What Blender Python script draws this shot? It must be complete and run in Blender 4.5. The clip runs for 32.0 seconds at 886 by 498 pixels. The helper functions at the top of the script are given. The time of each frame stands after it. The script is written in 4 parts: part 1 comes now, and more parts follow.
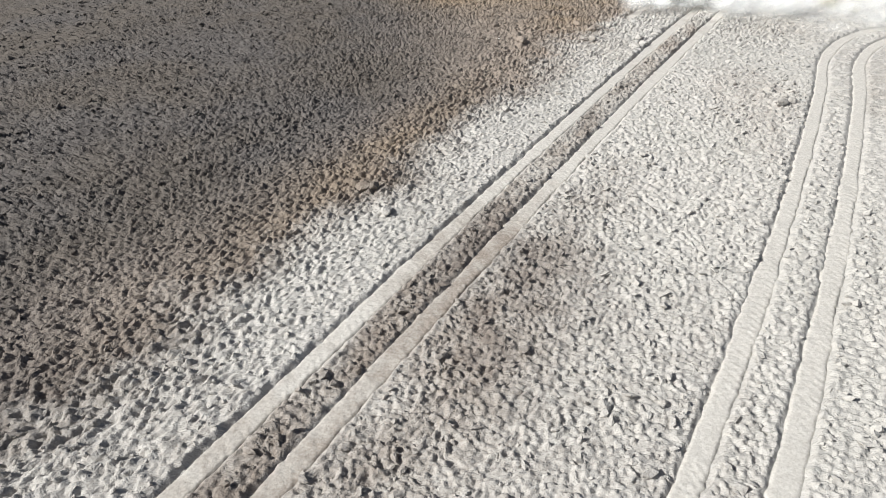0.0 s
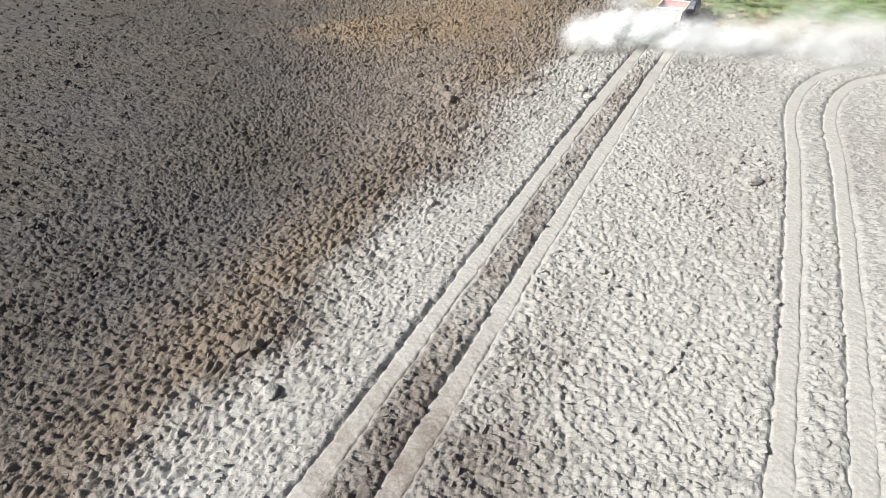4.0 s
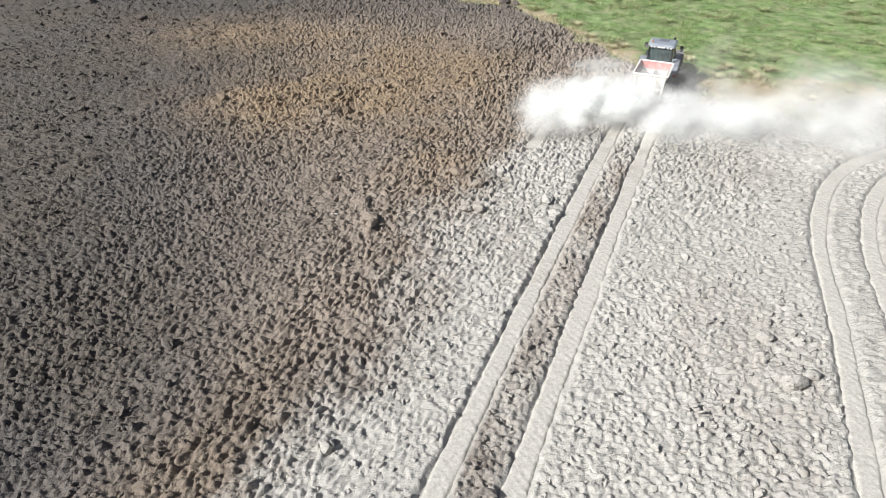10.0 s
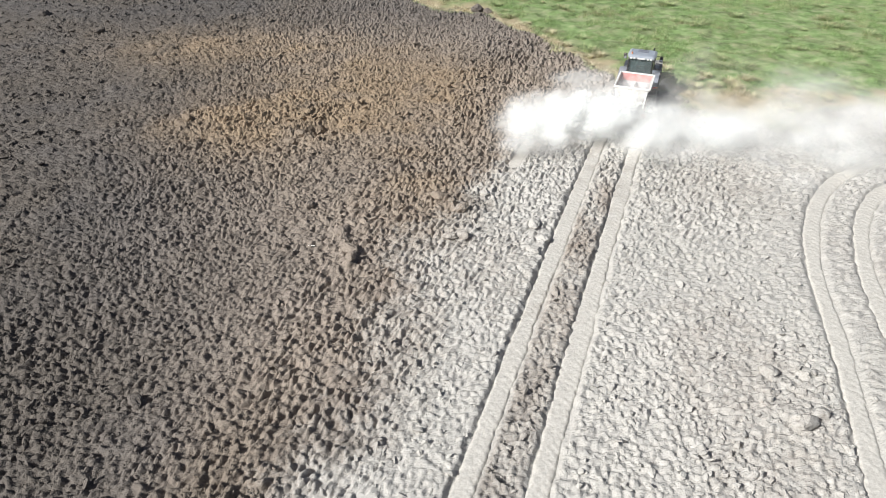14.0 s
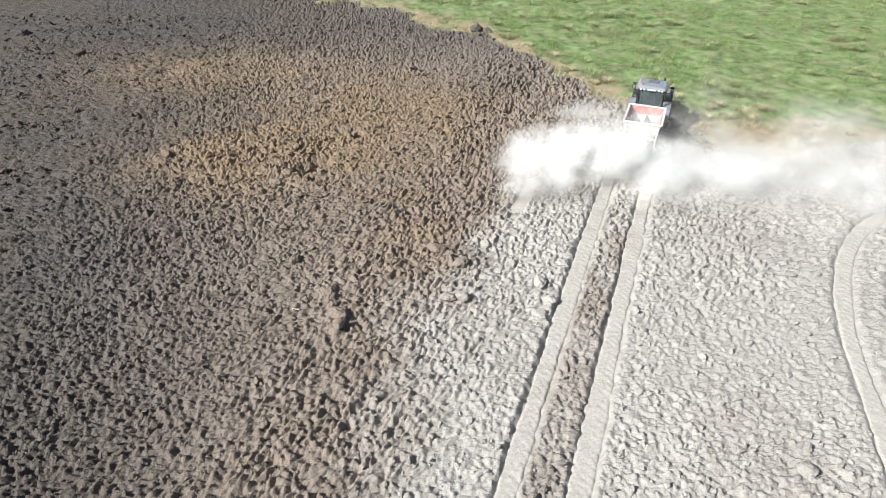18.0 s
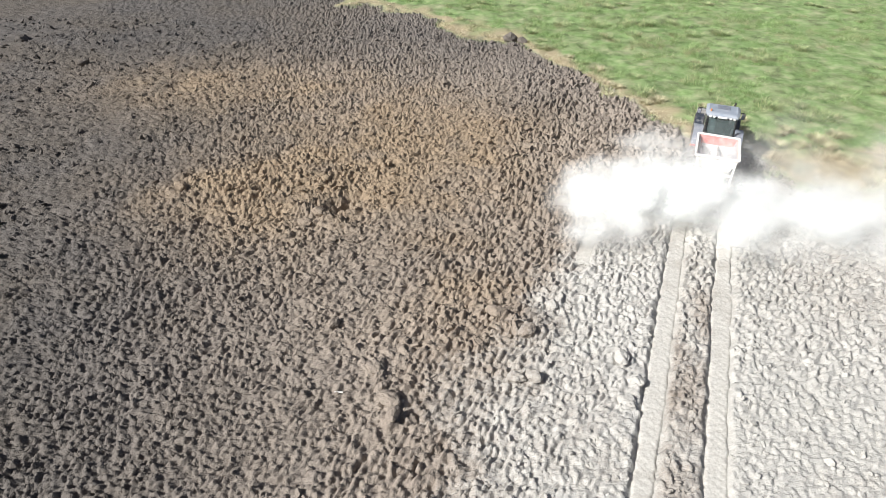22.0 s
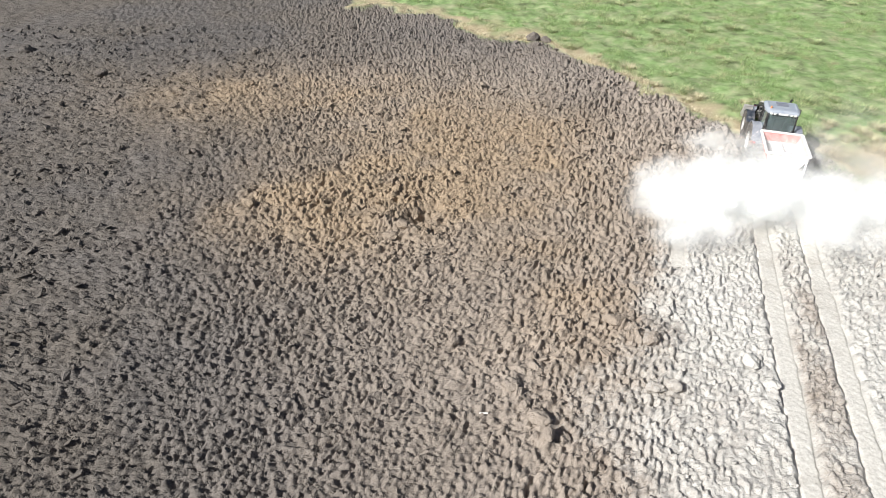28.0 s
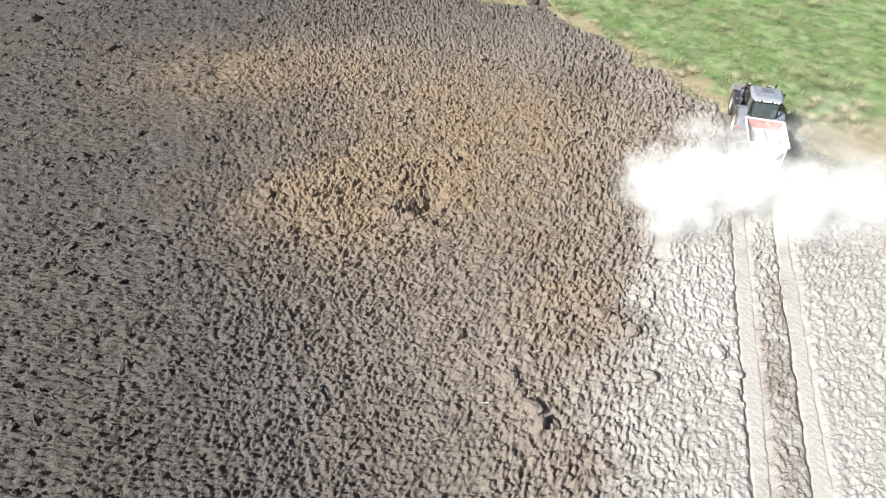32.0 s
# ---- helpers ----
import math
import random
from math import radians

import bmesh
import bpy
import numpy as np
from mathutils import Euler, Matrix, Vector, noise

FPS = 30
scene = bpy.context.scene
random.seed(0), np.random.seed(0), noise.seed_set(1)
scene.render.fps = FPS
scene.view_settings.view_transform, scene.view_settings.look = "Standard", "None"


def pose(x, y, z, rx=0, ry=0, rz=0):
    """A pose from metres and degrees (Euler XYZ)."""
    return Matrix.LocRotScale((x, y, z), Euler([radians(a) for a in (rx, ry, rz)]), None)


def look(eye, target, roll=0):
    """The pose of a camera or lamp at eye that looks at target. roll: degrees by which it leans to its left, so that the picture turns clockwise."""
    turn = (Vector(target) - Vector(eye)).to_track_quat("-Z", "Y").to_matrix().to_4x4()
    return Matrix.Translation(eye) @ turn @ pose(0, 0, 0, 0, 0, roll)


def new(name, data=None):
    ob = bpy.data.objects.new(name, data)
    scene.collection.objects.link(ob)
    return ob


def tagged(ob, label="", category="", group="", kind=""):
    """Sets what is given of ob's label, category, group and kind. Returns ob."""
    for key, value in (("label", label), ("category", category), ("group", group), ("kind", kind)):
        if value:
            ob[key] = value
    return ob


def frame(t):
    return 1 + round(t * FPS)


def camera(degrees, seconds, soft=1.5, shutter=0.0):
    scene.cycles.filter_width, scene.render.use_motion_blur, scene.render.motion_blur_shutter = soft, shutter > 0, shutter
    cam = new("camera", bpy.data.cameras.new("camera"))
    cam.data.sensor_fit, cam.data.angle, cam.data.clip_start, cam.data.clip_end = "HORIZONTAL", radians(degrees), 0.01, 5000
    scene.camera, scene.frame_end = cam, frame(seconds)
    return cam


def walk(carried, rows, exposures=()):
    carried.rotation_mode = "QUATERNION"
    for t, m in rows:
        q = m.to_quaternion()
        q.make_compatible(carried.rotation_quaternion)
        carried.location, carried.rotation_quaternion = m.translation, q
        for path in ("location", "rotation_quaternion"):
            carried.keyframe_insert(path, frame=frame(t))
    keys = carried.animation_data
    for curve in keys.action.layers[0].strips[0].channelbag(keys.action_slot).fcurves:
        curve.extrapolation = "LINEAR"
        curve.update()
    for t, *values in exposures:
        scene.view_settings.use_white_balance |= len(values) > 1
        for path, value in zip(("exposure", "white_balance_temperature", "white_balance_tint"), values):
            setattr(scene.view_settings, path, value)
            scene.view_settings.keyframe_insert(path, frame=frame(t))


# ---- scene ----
cam = camera(67.6, 32.0, soft=0.7)
PATH = [
    (0, (4.140, -24.279, 13.458), (0.064, -8.145, 2.364), -0.85),
    (0.5, (3.992, -23.262, 13.507), (0.020, -7.097, 2.421), -0.78),
    (1, (3.818, -22.180, 13.620), (-0.058, -5.996, 2.528), -0.70),
    (1.5, (3.735, -21.204, 13.790), (0.030, -4.987, 2.687), -0.67),
    (2, (3.636, -20.189, 13.943), (0.309, -3.902, 2.823), -0.69),
    (2.5, (3.551, -19.083, 14.091), (0.570, -2.743, 2.950), -0.61),
    (3, (3.534, -17.955, 14.226), (0.808, -1.568, 3.089), -0.62),
    (3.5, (3.527, -16.788, 14.327), (0.948, -0.385, 3.179), -0.60),
    (5.5, (3.256, -12.398, 14.744), (1.154, 4.031, 3.532), 0.15),
    (6, (3.283, -11.289, 14.858), (1.237, 5.146, 3.646), 0.11),
    (6.5, (3.302, -10.162, 14.920), (1.329, 6.274, 3.696), 0.18),
    (7, (3.338, -9.041, 14.973), (1.447, 7.420, 3.772), 0.17),
    (7.5, (3.415, -7.929, 15.057), (1.612, 8.553, 3.873), 0.16),
    (8, (3.539, -6.840, 15.126), (1.804, 9.653, 3.948), 0.10),
    (8.5, (3.635, -5.779, 15.155), (1.961, 10.717, 3.972), -0.03),
    (9, (3.619, -4.840, 15.208), (2.051, 11.646, 3.995), 0.07),
    (9.5, (3.661, -4.001, 15.290), (2.178, 12.492, 4.075), 0.07),
    (10, (3.631, -3.212, 15.298), (2.256, 13.289, 4.080), 0.15),
    (10.5, (3.599, -2.520, 15.294), (2.369, 13.991, 4.076), 0.25),
    (11, (3.559, -1.958, 15.372), (2.403, 14.556, 4.148), 0.29),
    (11.5, (3.490, -1.632, 15.343), (2.450, 14.893, 4.125), 0.28),
    (12, (3.393, -1.381, 15.318), (2.550, 15.154, 4.099), 0.26),
    (12.5, (3.241, -1.347, 15.332), (2.561, 15.190, 4.105), 0.30),
    (13, (3.124, -1.373, 15.358), (2.554, 15.160, 4.117), 0.36),
    (13.5, (3.087, -1.343, 15.421), (2.535, 15.185, 4.172), 0.27),
    (14, (2.953, -1.356, 15.603), (2.446, 15.184, 4.372), 0.38),
    (14.5, (2.951, -1.338, 15.742), (2.434, 15.206, 4.515), 0.30),
    (16.5, (3.037, -1.041, 16.118), (2.504, 15.497, 4.884), 0.22),
    (17, (2.975, -0.445, 16.149), (2.484, 16.106, 4.932), 0.41),
    (17.5, (2.930, 0.663, 16.139), (2.460, 17.227, 4.940), 0.45),
    (18, (2.856, 2.031, 16.152), (2.411, 18.609, 4.972), 0.53),
    (18.5, (2.848, 3.542, 16.179), (2.374, 20.101, 4.974), 0.43),
    (19, (2.699, 4.895, 16.237), (2.295, 21.452, 5.025), 0.70),
    (19.5, (2.670, 5.554, 16.154), (2.287, 22.144, 4.991), 0.87),
    (20, (2.661, 5.908, 16.124), (2.251, 22.466, 4.914), 0.79),
    (20.5, (2.479, 6.063, 16.007), (2.069, 22.626, 4.804), 0.74),
    (21, (2.006, 6.261, 16.013), (1.577, 22.792, 4.765), 0.80),
    (21.5, (1.275, 6.466, 16.040), (0.843, 22.960, 4.737), 0.96),
    (22, (0.425, 6.632, 16.075), (-0.021, 23.096, 4.729), 1.05),
    (22.5, (-0.435, 6.809, 16.089), (-0.889, 23.255, 4.717), 1.05),
    (23, (-1.184, 6.968, 16.166), (-1.640, 23.368, 4.728), 1.10),
    (23.5, (-1.814, 7.053, 16.140), (-2.267, 23.447, 4.693), 1.11),
    (24, (-2.300, 7.172, 16.017), (-2.752, 23.598, 4.616), 1.11),
    (24.5, (-2.743, 7.366, 15.997), (-3.147, 23.768, 4.559), 1.26),
    (25, (-3.097, 7.518, 15.975), (-3.467, 23.914, 4.527), 1.21),
    (25.5, (-3.430, 7.491, 15.889), (-3.682, 23.912, 4.475), 1.26),
    (27.5, (-4.816, 7.387, 15.992), (-4.105, 23.789, 4.571), 1.18),
    (28, (-5.350, 7.420, 16.222), (-4.517, 23.806, 4.786), 1.19),
    (28.5, (-5.679, 7.391, 16.880), (-4.819, 23.655, 5.272), 1.23),
    (29, (-5.758, 7.325, 17.358), (-4.869, 23.102, 5.098), 1.18),
    (29.5, (-5.676, 7.400, 17.857), (-4.806, 22.819, 5.148), 1.08),
    (30, (-5.666, 7.376, 18.259), (-4.772, 22.780, 5.535), 1.19),
    (30.5, (-5.675, 7.285, 18.737), (-4.770, 22.693, 6.018), 1.20),
    (31, (-5.692, 7.293, 19.364), (-4.791, 22.672, 6.609), 1.20),
    (31.5, (-5.734, 7.272, 19.917), (-4.836, 22.546, 7.037), 1.19),
    (32, (-5.795, 7.239, 20.413), (-4.884, 22.135, 7.098), 1.32),
]
scene.cycles.transparent_max_bounces = 110
scene.cycles.max_bounces, scene.cycles.diffuse_bounces, scene.cycles.transmission_bounces = 16, 10, 14
walk(cam, [(t, look(eye, target, roll)) for t, eye, target, roll in PATH],
     exposures=[(0, 0.20), (9, 0.18), (14, 0.20), (20, 0.26), (24, 0.40), (32, 0.44)])

# ---------------------------------------------------------------- light
SUN_AZ, SUN_EL = radians(210), radians(39)      # direction the sun stands in, from +x counter-clockwise
sun_dir = Vector((math.cos(SUN_AZ) * math.cos(SUN_EL), math.sin(SUN_AZ) * math.cos(SUN_EL), math.sin(SUN_EL)))
world = bpy.data.worlds.new("sky")
scene.world = world
world.use_nodes = True
sky = world.node_tree.nodes.new("ShaderNodeTexSky")
sky.sky_type, sky.sun_disc = "NISHITA", False
sky.sun_elevation, sky.sun_rotation = SUN_EL, radians(90) - SUN_AZ
sky.dust_density, sky.ozone_density, sky.air_density = 3.5, 0.3, 0.8
world.node_tree.links.new(sky.outputs[0], world.node_tree.nodes["Background"].inputs[0])
world.node_tree.nodes["Background"].inputs[1].default_value = 0.05
sun = new("sun", bpy.data.lights.new("sun", "SUN"))
sun.data.energy, sun.data.angle, sun.data.color = 5.0, radians(0.6), (0.98, 0.98, 0.965)
sun.matrix_world = look(sun_dir * 200, (0, 0, 0))


# ---------------------------------------------------------------- materials
def material(name, rough=0.6, metal=0.0):
    m = bpy.data.materials.new(name)
    m.use_nodes = True
    b = m.node_tree.nodes["Principled BSDF"]
    b.inputs["Roughness"].default_value, b.inputs["Metallic"].default_value = rough, metal
    return m, m.node_tree, b


def node(tree, kind, **values):
    n = tree.nodes.new(kind)
    for key, value in values.items():
        n.inputs[key.replace("_", " ")].default_value = value
    return n


def ramp(tree, source, stops):
    r = tree.nodes.new("ShaderNodeValToRGB")
    while len(r.color_ramp.elements) < len(stops):
        r.color_ramp.elements.new(0.5)
    for e, (at, col) in zip(r.color_ramp.elements, stops):
        e.position, e.color = at, (*col, 1)
    tree.links.new(source, r.inputs[0])
    return r.outputs[0]


def mix(tree, fac, a, b, blend="MIX"):
    n = tree.nodes.new("ShaderNodeMix")
    n.data_type, n.blend_type = "RGBA", blend
    for socket, v in ((n.inputs[0], fac), (n.inputs[6], a), (n.inputs[7], b)):
        if isinstance(v, (int, float)):
            socket.default_value = v
        elif isinstance(v, tuple):
            socket.default_value = (*v, 1)
        else:
            tree.links.new(v, socket)
    return n.outputs[2]


def maths(tree, op, a, b=0.0, clamp=False):
    n = tree.nodes.new("ShaderNodeMath")
    n.operation, n.use_clamp = op, clamp
    for socket, v in zip(n.inputs, (a, b)):
        if isinstance(v, (int, float)):
            socket.default_value = v
        else:
            tree.links.new(v, socket)
    return n.outputs[0]


def noise_tex(tree, coord, scale, detail=4.0, rough=0.6):
    n = node(tree, "ShaderNodeTexNoise", Scale=scale, Detail=detail, Roughness=rough)
    tree.links.new(coord, n.inputs["Vector"])
    return n.outputs["Fac"]


def attribute(tree, name):
    n = tree.nodes.new("ShaderNodeAttribute")
    n.attribute_name = name
    return n.outputs["Fac"]


def field_material():
    """Ploughed soil that turns to limed soil and to turf by masks laid out in the plan."""
    m, tree, b = material("field_soil", 0.95)
    coord = tree.nodes.new("ShaderNodeTexCoord").outputs["Object"]
    big, mid, fine = noise_tex(tree, coord, 0.11, 3), noise_tex(tree, coord, 1.3, 5), noise_tex(tree, coord, 9.0, 6, 0.7)
    soil = ramp(tree, fine, [(0.28, (0.108, 0.096, 0.085)), (0.5, (0.142, 0.127, 0.113)), (0.75, (0.188, 0.169, 0.152))])
    grey = ramp(tree, fine, [(0.28, (0.108, 0.099, 0.094)), (0.5, (0.138, 0.128, 0.122)), (0.75, (0.180, 0.168, 0.160))])
    ochre = ramp(tree, fine, [(0.28, (0.275, 0.208, 0.142)), (0.5, (0.33, 0.256, 0.180)), (0.75, (0.395, 0.315, 0.23))])
    soil = mix(tree, ramp(tree, big, [(0.42, (0, 0, 0)), (0.60, (1, 1, 1))]), soil, grey)
    pale = ramp(tree, fine, [(0.28, (0.262, 0.223, 0.190)), (0.5, (0.312, 0.270, 0.232)), (0.75, (0.37, 0.324, 0.282))])
    soil = mix(tree, attribute(tree, "pale"), soil, pale)
    soil = mix(tree, attribute(tree, "ochre"), soil, ochre)
    soil = mix(tree, 0.35, soil, ramp(tree, mid, [(0.3, (0.55, 0.53, 0.51)), (0.7, (1.0, 1.0, 1.0))]), "MULTIPLY")
    lime = ramp(tree, fine, [(0.25, (0.43, 0.412, 0.383)), (0.5, (0.485, 0.468, 0.438)), (0.8, (0.545, 0.528, 0.50))])
    lime = mix(tree, ramp(tree, big, [(0.4, (0, 0, 0)), (0.62, (1, 1, 1))]), lime, mix(tree, 1.0, lime, (0.97, 0.975, 0.97), "MULTIPLY"))
    cover = maths(tree, "ADD", attribute(tree, "lime"), maths(tree, "MULTIPLY", maths(tree, "SUBTRACT", fine, 0.5), 0.55))
    cover = maths(tree, "ADD", cover, maths(tree, "MULTIPLY", maths(tree, "SUBTRACT", mid, 0.5), 0.6))
    cover = ramp(tree, cover, [(0.22, (0, 0, 0)), (0.86, (1, 1, 1))])
    col = mix(tree, cover, soil, lime)
    turf = ramp(tree, noise_tex(tree, coord, 0.9, 5, 0.65), [(0.3, (0.10, 0.145, 0.06)), (0.5, (0.21, 0.31, 0.125)), (0.72, (0.35, 0.42, 0.22))])
    patchy = noise_tex(tree, coord, 0.55, 3)
    turf = mix(tree, ramp(tree, patchy, [(0.42, (0, 0, 0)), (0.60, (1, 1, 1))]), turf, mix(tree, 1.0, turf, (1.12, 0.93, 1.15), "MULTIPLY"))
    turf = mix(tree, attribute(tree, "dry"), turf, ramp(tree, fine, [(0.3, (0.27, 0.22, 0.14)), (0.7, (0.50, 0.43, 0.29))]))
    col = mix(tree, attribute(tree, "turf"), col, turf)
    tree.links.new(col, b.inputs["Base Color"])
    warp = tree.nodes.new("ShaderNodeVectorMath")
    warp.operation = "MULTIPLY_ADD"
    wn = node(tree, "ShaderNodeTexNoise", Scale=5.0, Detail=2.0)
    tree.links.new(coord, wn.inputs["Vector"])
    tree.links.new(wn.outputs["Color"], warp.inputs[0])
    warp.inputs[1].default_value = (0.20, 0.20, 0.20)
    rows = tree.nodes.new("ShaderNodeMapping")          # lumps drawn out along the plough's rows
    rows.vector_type = "TEXTURE"
    rows.inputs["Rotation"].default_value = (0, 0, radians(30))
    rows.inputs["Scale"].default_value = (1.35, 0.85, 1.0)
    tree.links.new(coord, rows.inputs["Vector"])
    tree.links.new(rows.outputs[0], warp.inputs[2])
    rough = maths(tree, "ADD", noise_tex(tree, warp.outputs[0], 9.0, 2.0, 0.5), maths(tree, "MULTIPLY", noise_tex(tree, coord, 20.0, 2.0, 0.5), 0.4))
    bump = node(tree, "ShaderNodeBump", Strength=1.0, Distance=0.07)
    calm = maths(tree, "MAXIMUM", maths(tree, "MULTIPLY", attribute(tree, "turf"), 0.6), maths(tree, "MULTIPLY", attribute(tree, "lime"), 0.25))
    tree.links.new(maths(tree, "SUBTRACT", 1.0, calm), bump.inputs["Strength"])
    tree.links.new(rough, bump.inputs["Height"])
    tree.links.new(bump.outputs[0], b.inputs["Normal"])
    b.inputs["Specular IOR Level"].default_value = 0.1
    return m


def track_material():
    """Powdered lime pressed flat by tyres."""
    m, tree, b = material("pressed_lime", 0.95)
    coord = tree.nodes.new("ShaderNodeTexCoord").outputs["Object"]
    mid, fine = noise_tex(tree, coord, 1.1, 4), noise_tex(tree, coord, 12.0, 5, 0.65)
    col = ramp(tree, fine, [(0.25, (0.42, 0.398, 0.36)), (0.55, (0.57, 0.549, 0.505)), (0.8, (0.68, 0.66, 0.618))])
    soil = ramp(tree, fine, [(0.3, (0.20, 0.165, 0.135)), (0.7, (0.38, 0.335, 0.29))])
    cover = maths(tree, "ADD", attribute(tree, "lime"), maths(tree, "MULTIPLY", maths(tree, "SUBTRACT", mid, 0.5), 0.7))
    tree.links.new(mix(tree, ramp(tree, cover, [(0.30, (0, 0, 0)), (0.72, (1, 1, 1))]), soil, col), b.inputs["Base Color"])
    bump = node(tree, "ShaderNodeBump", Strength=0.7, Distance=0.035)
    tree.links.new(noise_tex(tree, coord, 9.0, 6, 0.6), bump.inputs["Height"])
    tree.links.new(bump.outputs[0], b.inputs["Normal"])
    b.inputs["Specular IOR Level"].default_value = 0.1
    return m


def dusty(name, col, rough, metal=0.0, dust=0.35, scale=6.0, dust_col=(0.62, 0.59, 0.55)):
    """Paint or rubber with lime dust and dirt on it."""
    m, tree, b = material(name, rough, metal)
    coord = tree.nodes.new("ShaderNodeTexCoord").outputs["Object"]
    n = maths(tree, "ADD", noise_tex(tree, coord, scale, 6, 0.65), maths(tree, "MULTIPLY", noise_tex(tree, coord, scale * 0.22, 3), 0.6))
    n = maths(tree, "MULTIPLY", n, 0.62)
    fac = ramp(tree, n, [(max(0.02, 0.62 - dust), (0, 0, 0)), (min(0.99, 0.98 - dust * 0.5), (1, 1, 1))])
    tree.links.new(mix(tree, fac, col, dust_col), b.inputs["Base Color"])
    tree.links.new(ramp(tree, fac, [(0.0, (rough,) * 3), (1.0, (0.9,) * 3)]), b.inputs["Roughness"])
    bump = node(tree, "ShaderNodeBump", Strength=0.15, Distance=0.01)
    tree.links.new(noise_tex(tree, coord, scale * 5), bump.inputs["Height"])
    tree.links.new(bump.outputs[0], b.inputs["Normal"])
    return m


def glass_material():
    m, tree, b = material("cab_glass", 0.06)
    b.inputs["Base Color"].default_value = (0.38, 0.46, 0.46, 1)
    b.inputs["Transmission Weight"].default_value = 0.85
    b.inputs["IOR"].default_value = 1.45
    return m


def dust_material():
    """Wisps of powder in the air: matt, letting light through, thinning out to nothing at their rims."""
    m = bpy.data.materials.new("airborne_lime_dust")
    m.use_nodes = True
    tree = m.node_tree
    tree.nodes.clear()
    out, both = tree.nodes.new("ShaderNodeOutputMaterial"), tree.nodes.new("ShaderNodeMixShader")
    d, t = tree.nodes.new("ShaderNodeBsdfDiffuse"), tree.nodes.new("ShaderNodeBsdfTranslucent")
    d.inputs[0].default_value, t.inputs[0].default_value = (0.972, 0.985, 0.972, 1), (0.98, 0.99, 0.98, 1)
    both.inputs[0].default_value = 0.45
    tree.links.new(d.outputs[0], both.inputs[1]), tree.links.new(t.outputs[0], both.inputs[2])
    veil, clear = tree.nodes.new("ShaderNodeMixShader"), tree.nodes.new("ShaderNodeBsdfTransparent")
    thick = attribute(tree, "thick")
    coord = tree.nodes.new("ShaderNodeTexCoord").outputs["Object"]
    cloudy = ramp(tree, noise_tex(tree, coord, 0.75, 4, 0.6), [(0.32, (0.35, 0.35, 0.35)), (0.62, (1, 1, 1))])
    tree.links.new(maths(tree, "MULTIPLY", maths(tree, "MULTIPLY", thick, thick), cloudy), veil.inputs[0])
    tree.links.new(clear.outputs[0], veil.inputs[1]), tree.links.new(both.outputs[0], veil.inputs[2])
    tree.links.new(veil.outputs[0], out.inputs[0])
    return m


def grass_material():
    m, tree, b = material("meadow_grass", 0.7)
    info = tree.nodes.new("ShaderNodeNewGeometry")
    green = ramp(tree, info.outputs["Random Per Island"], [(0, (0.11, 0.17, 0.06)), (0.5, (0.25, 0.39, 0.14)), (1, (0.42, 0.51, 0.26))])
    dry = ramp(tree, info.outputs["Random Per Island"], [(0, (0.42, 0.36, 0.23)), (1, (0.70, 0.62, 0.45))])
    coord = tree.nodes.new("ShaderNodeTexCoord").outputs["Object"]
    dull = ramp(tree, info.outputs["Random Per Island"], [(0, (0.11, 0.12, 0.05)), (1, (0.33, 0.32, 0.17))])
    green = mix(tree, ramp(tree, noise_tex(tree, coord, 0.9, 4, 0.6), [(0.50, (0, 0, 0)), (0.66, (1, 1, 1))]), green, dull)
    tree.links.new(mix(tree, attribute(tree, "dry"), green, dry), b.inputs["Base Color"])
    b.inputs["Specular IOR Level"].default_value = 0.2
    return m


FIELD = field_material()
TRACK = track_material()
PAINT = dusty("dark_blue_grey_paint", (0.035, 0.045, 0.065), 0.32, 0.25, 0.16, 5.0)
FENDER = dusty("dusty_grey_fender", (0.13, 0.15, 0.20), 0.35, 0.2, 0.30, 4.0, (0.5, 0.5, 0.52))
ROOF = dusty("pale_grey_roof", (0.26, 0.30, 0.36), 0.4, 0.0, 0.22, 3.0, (0.52, 0.53, 0.55))
BLACK = dusty("black_plastic", (0.015, 0.015, 0.017), 0.5, 0.0, 0.12, 7.0)
RUBBER = dusty("tyre_rubber", (0.02, 0.019, 0.018), 0.85, 0.0, 0.27, 8.0, (0.36, 0.32, 0.28))
RIM = dusty("light_grey_rim", (0.42, 0.43, 0.44), 0.45, 0.3, 0.35, 7.0)
STEEL = dusty("worn_bare_steel", (0.55, 0.55, 0.55), 0.38, 0.75, 0.35, 4.0, (0.70, 0.67, 0.64))
RED = dusty("dusty_red_paint", (0.46, 0.05, 0.045), 0.45, 0.0, 0.33, 3.0)
CAKED = dusty("lime_caked_red_paint", (0.40, 0.12, 0.09), 0.6, 0.0, 0.66, 3.0, (0.66, 0.60, 0.56))
LINING = dusty("grey_lime_crust", (0.24, 0.24, 0.27), 0.8, 0.0, 0.50, 2.5, (0.62, 0.60, 0.59))
WHITED = dusty("lime_caked_steel", (0.62, 0.60, 0.57), 0.85, 0.0, 0.75, 5.0, (0.84, 0.82, 0.79))
LIME = dusty("heaped_lime", (0.74, 0.71, 0.67), 0.95, 0.0, 0.4, 5.0, (0.82, 0.80, 0.77))
GLASS = glass_material()
DUST = dust_material()
GRASS = grass_material()
LAMP = dusty("lamp_lens", (0.75, 0.76, 0.76), 0.2, 0.0, 0.2, 9.0)
ORANGE = dusty("orange_lens", (0.7, 0.22, 0.02), 0.25, 0.0, 0.2, 9.0)
TAIL = dusty("red_lens", (0.45, 0.02, 0.02), 0.25, 0.0, 0.2, 9.0)
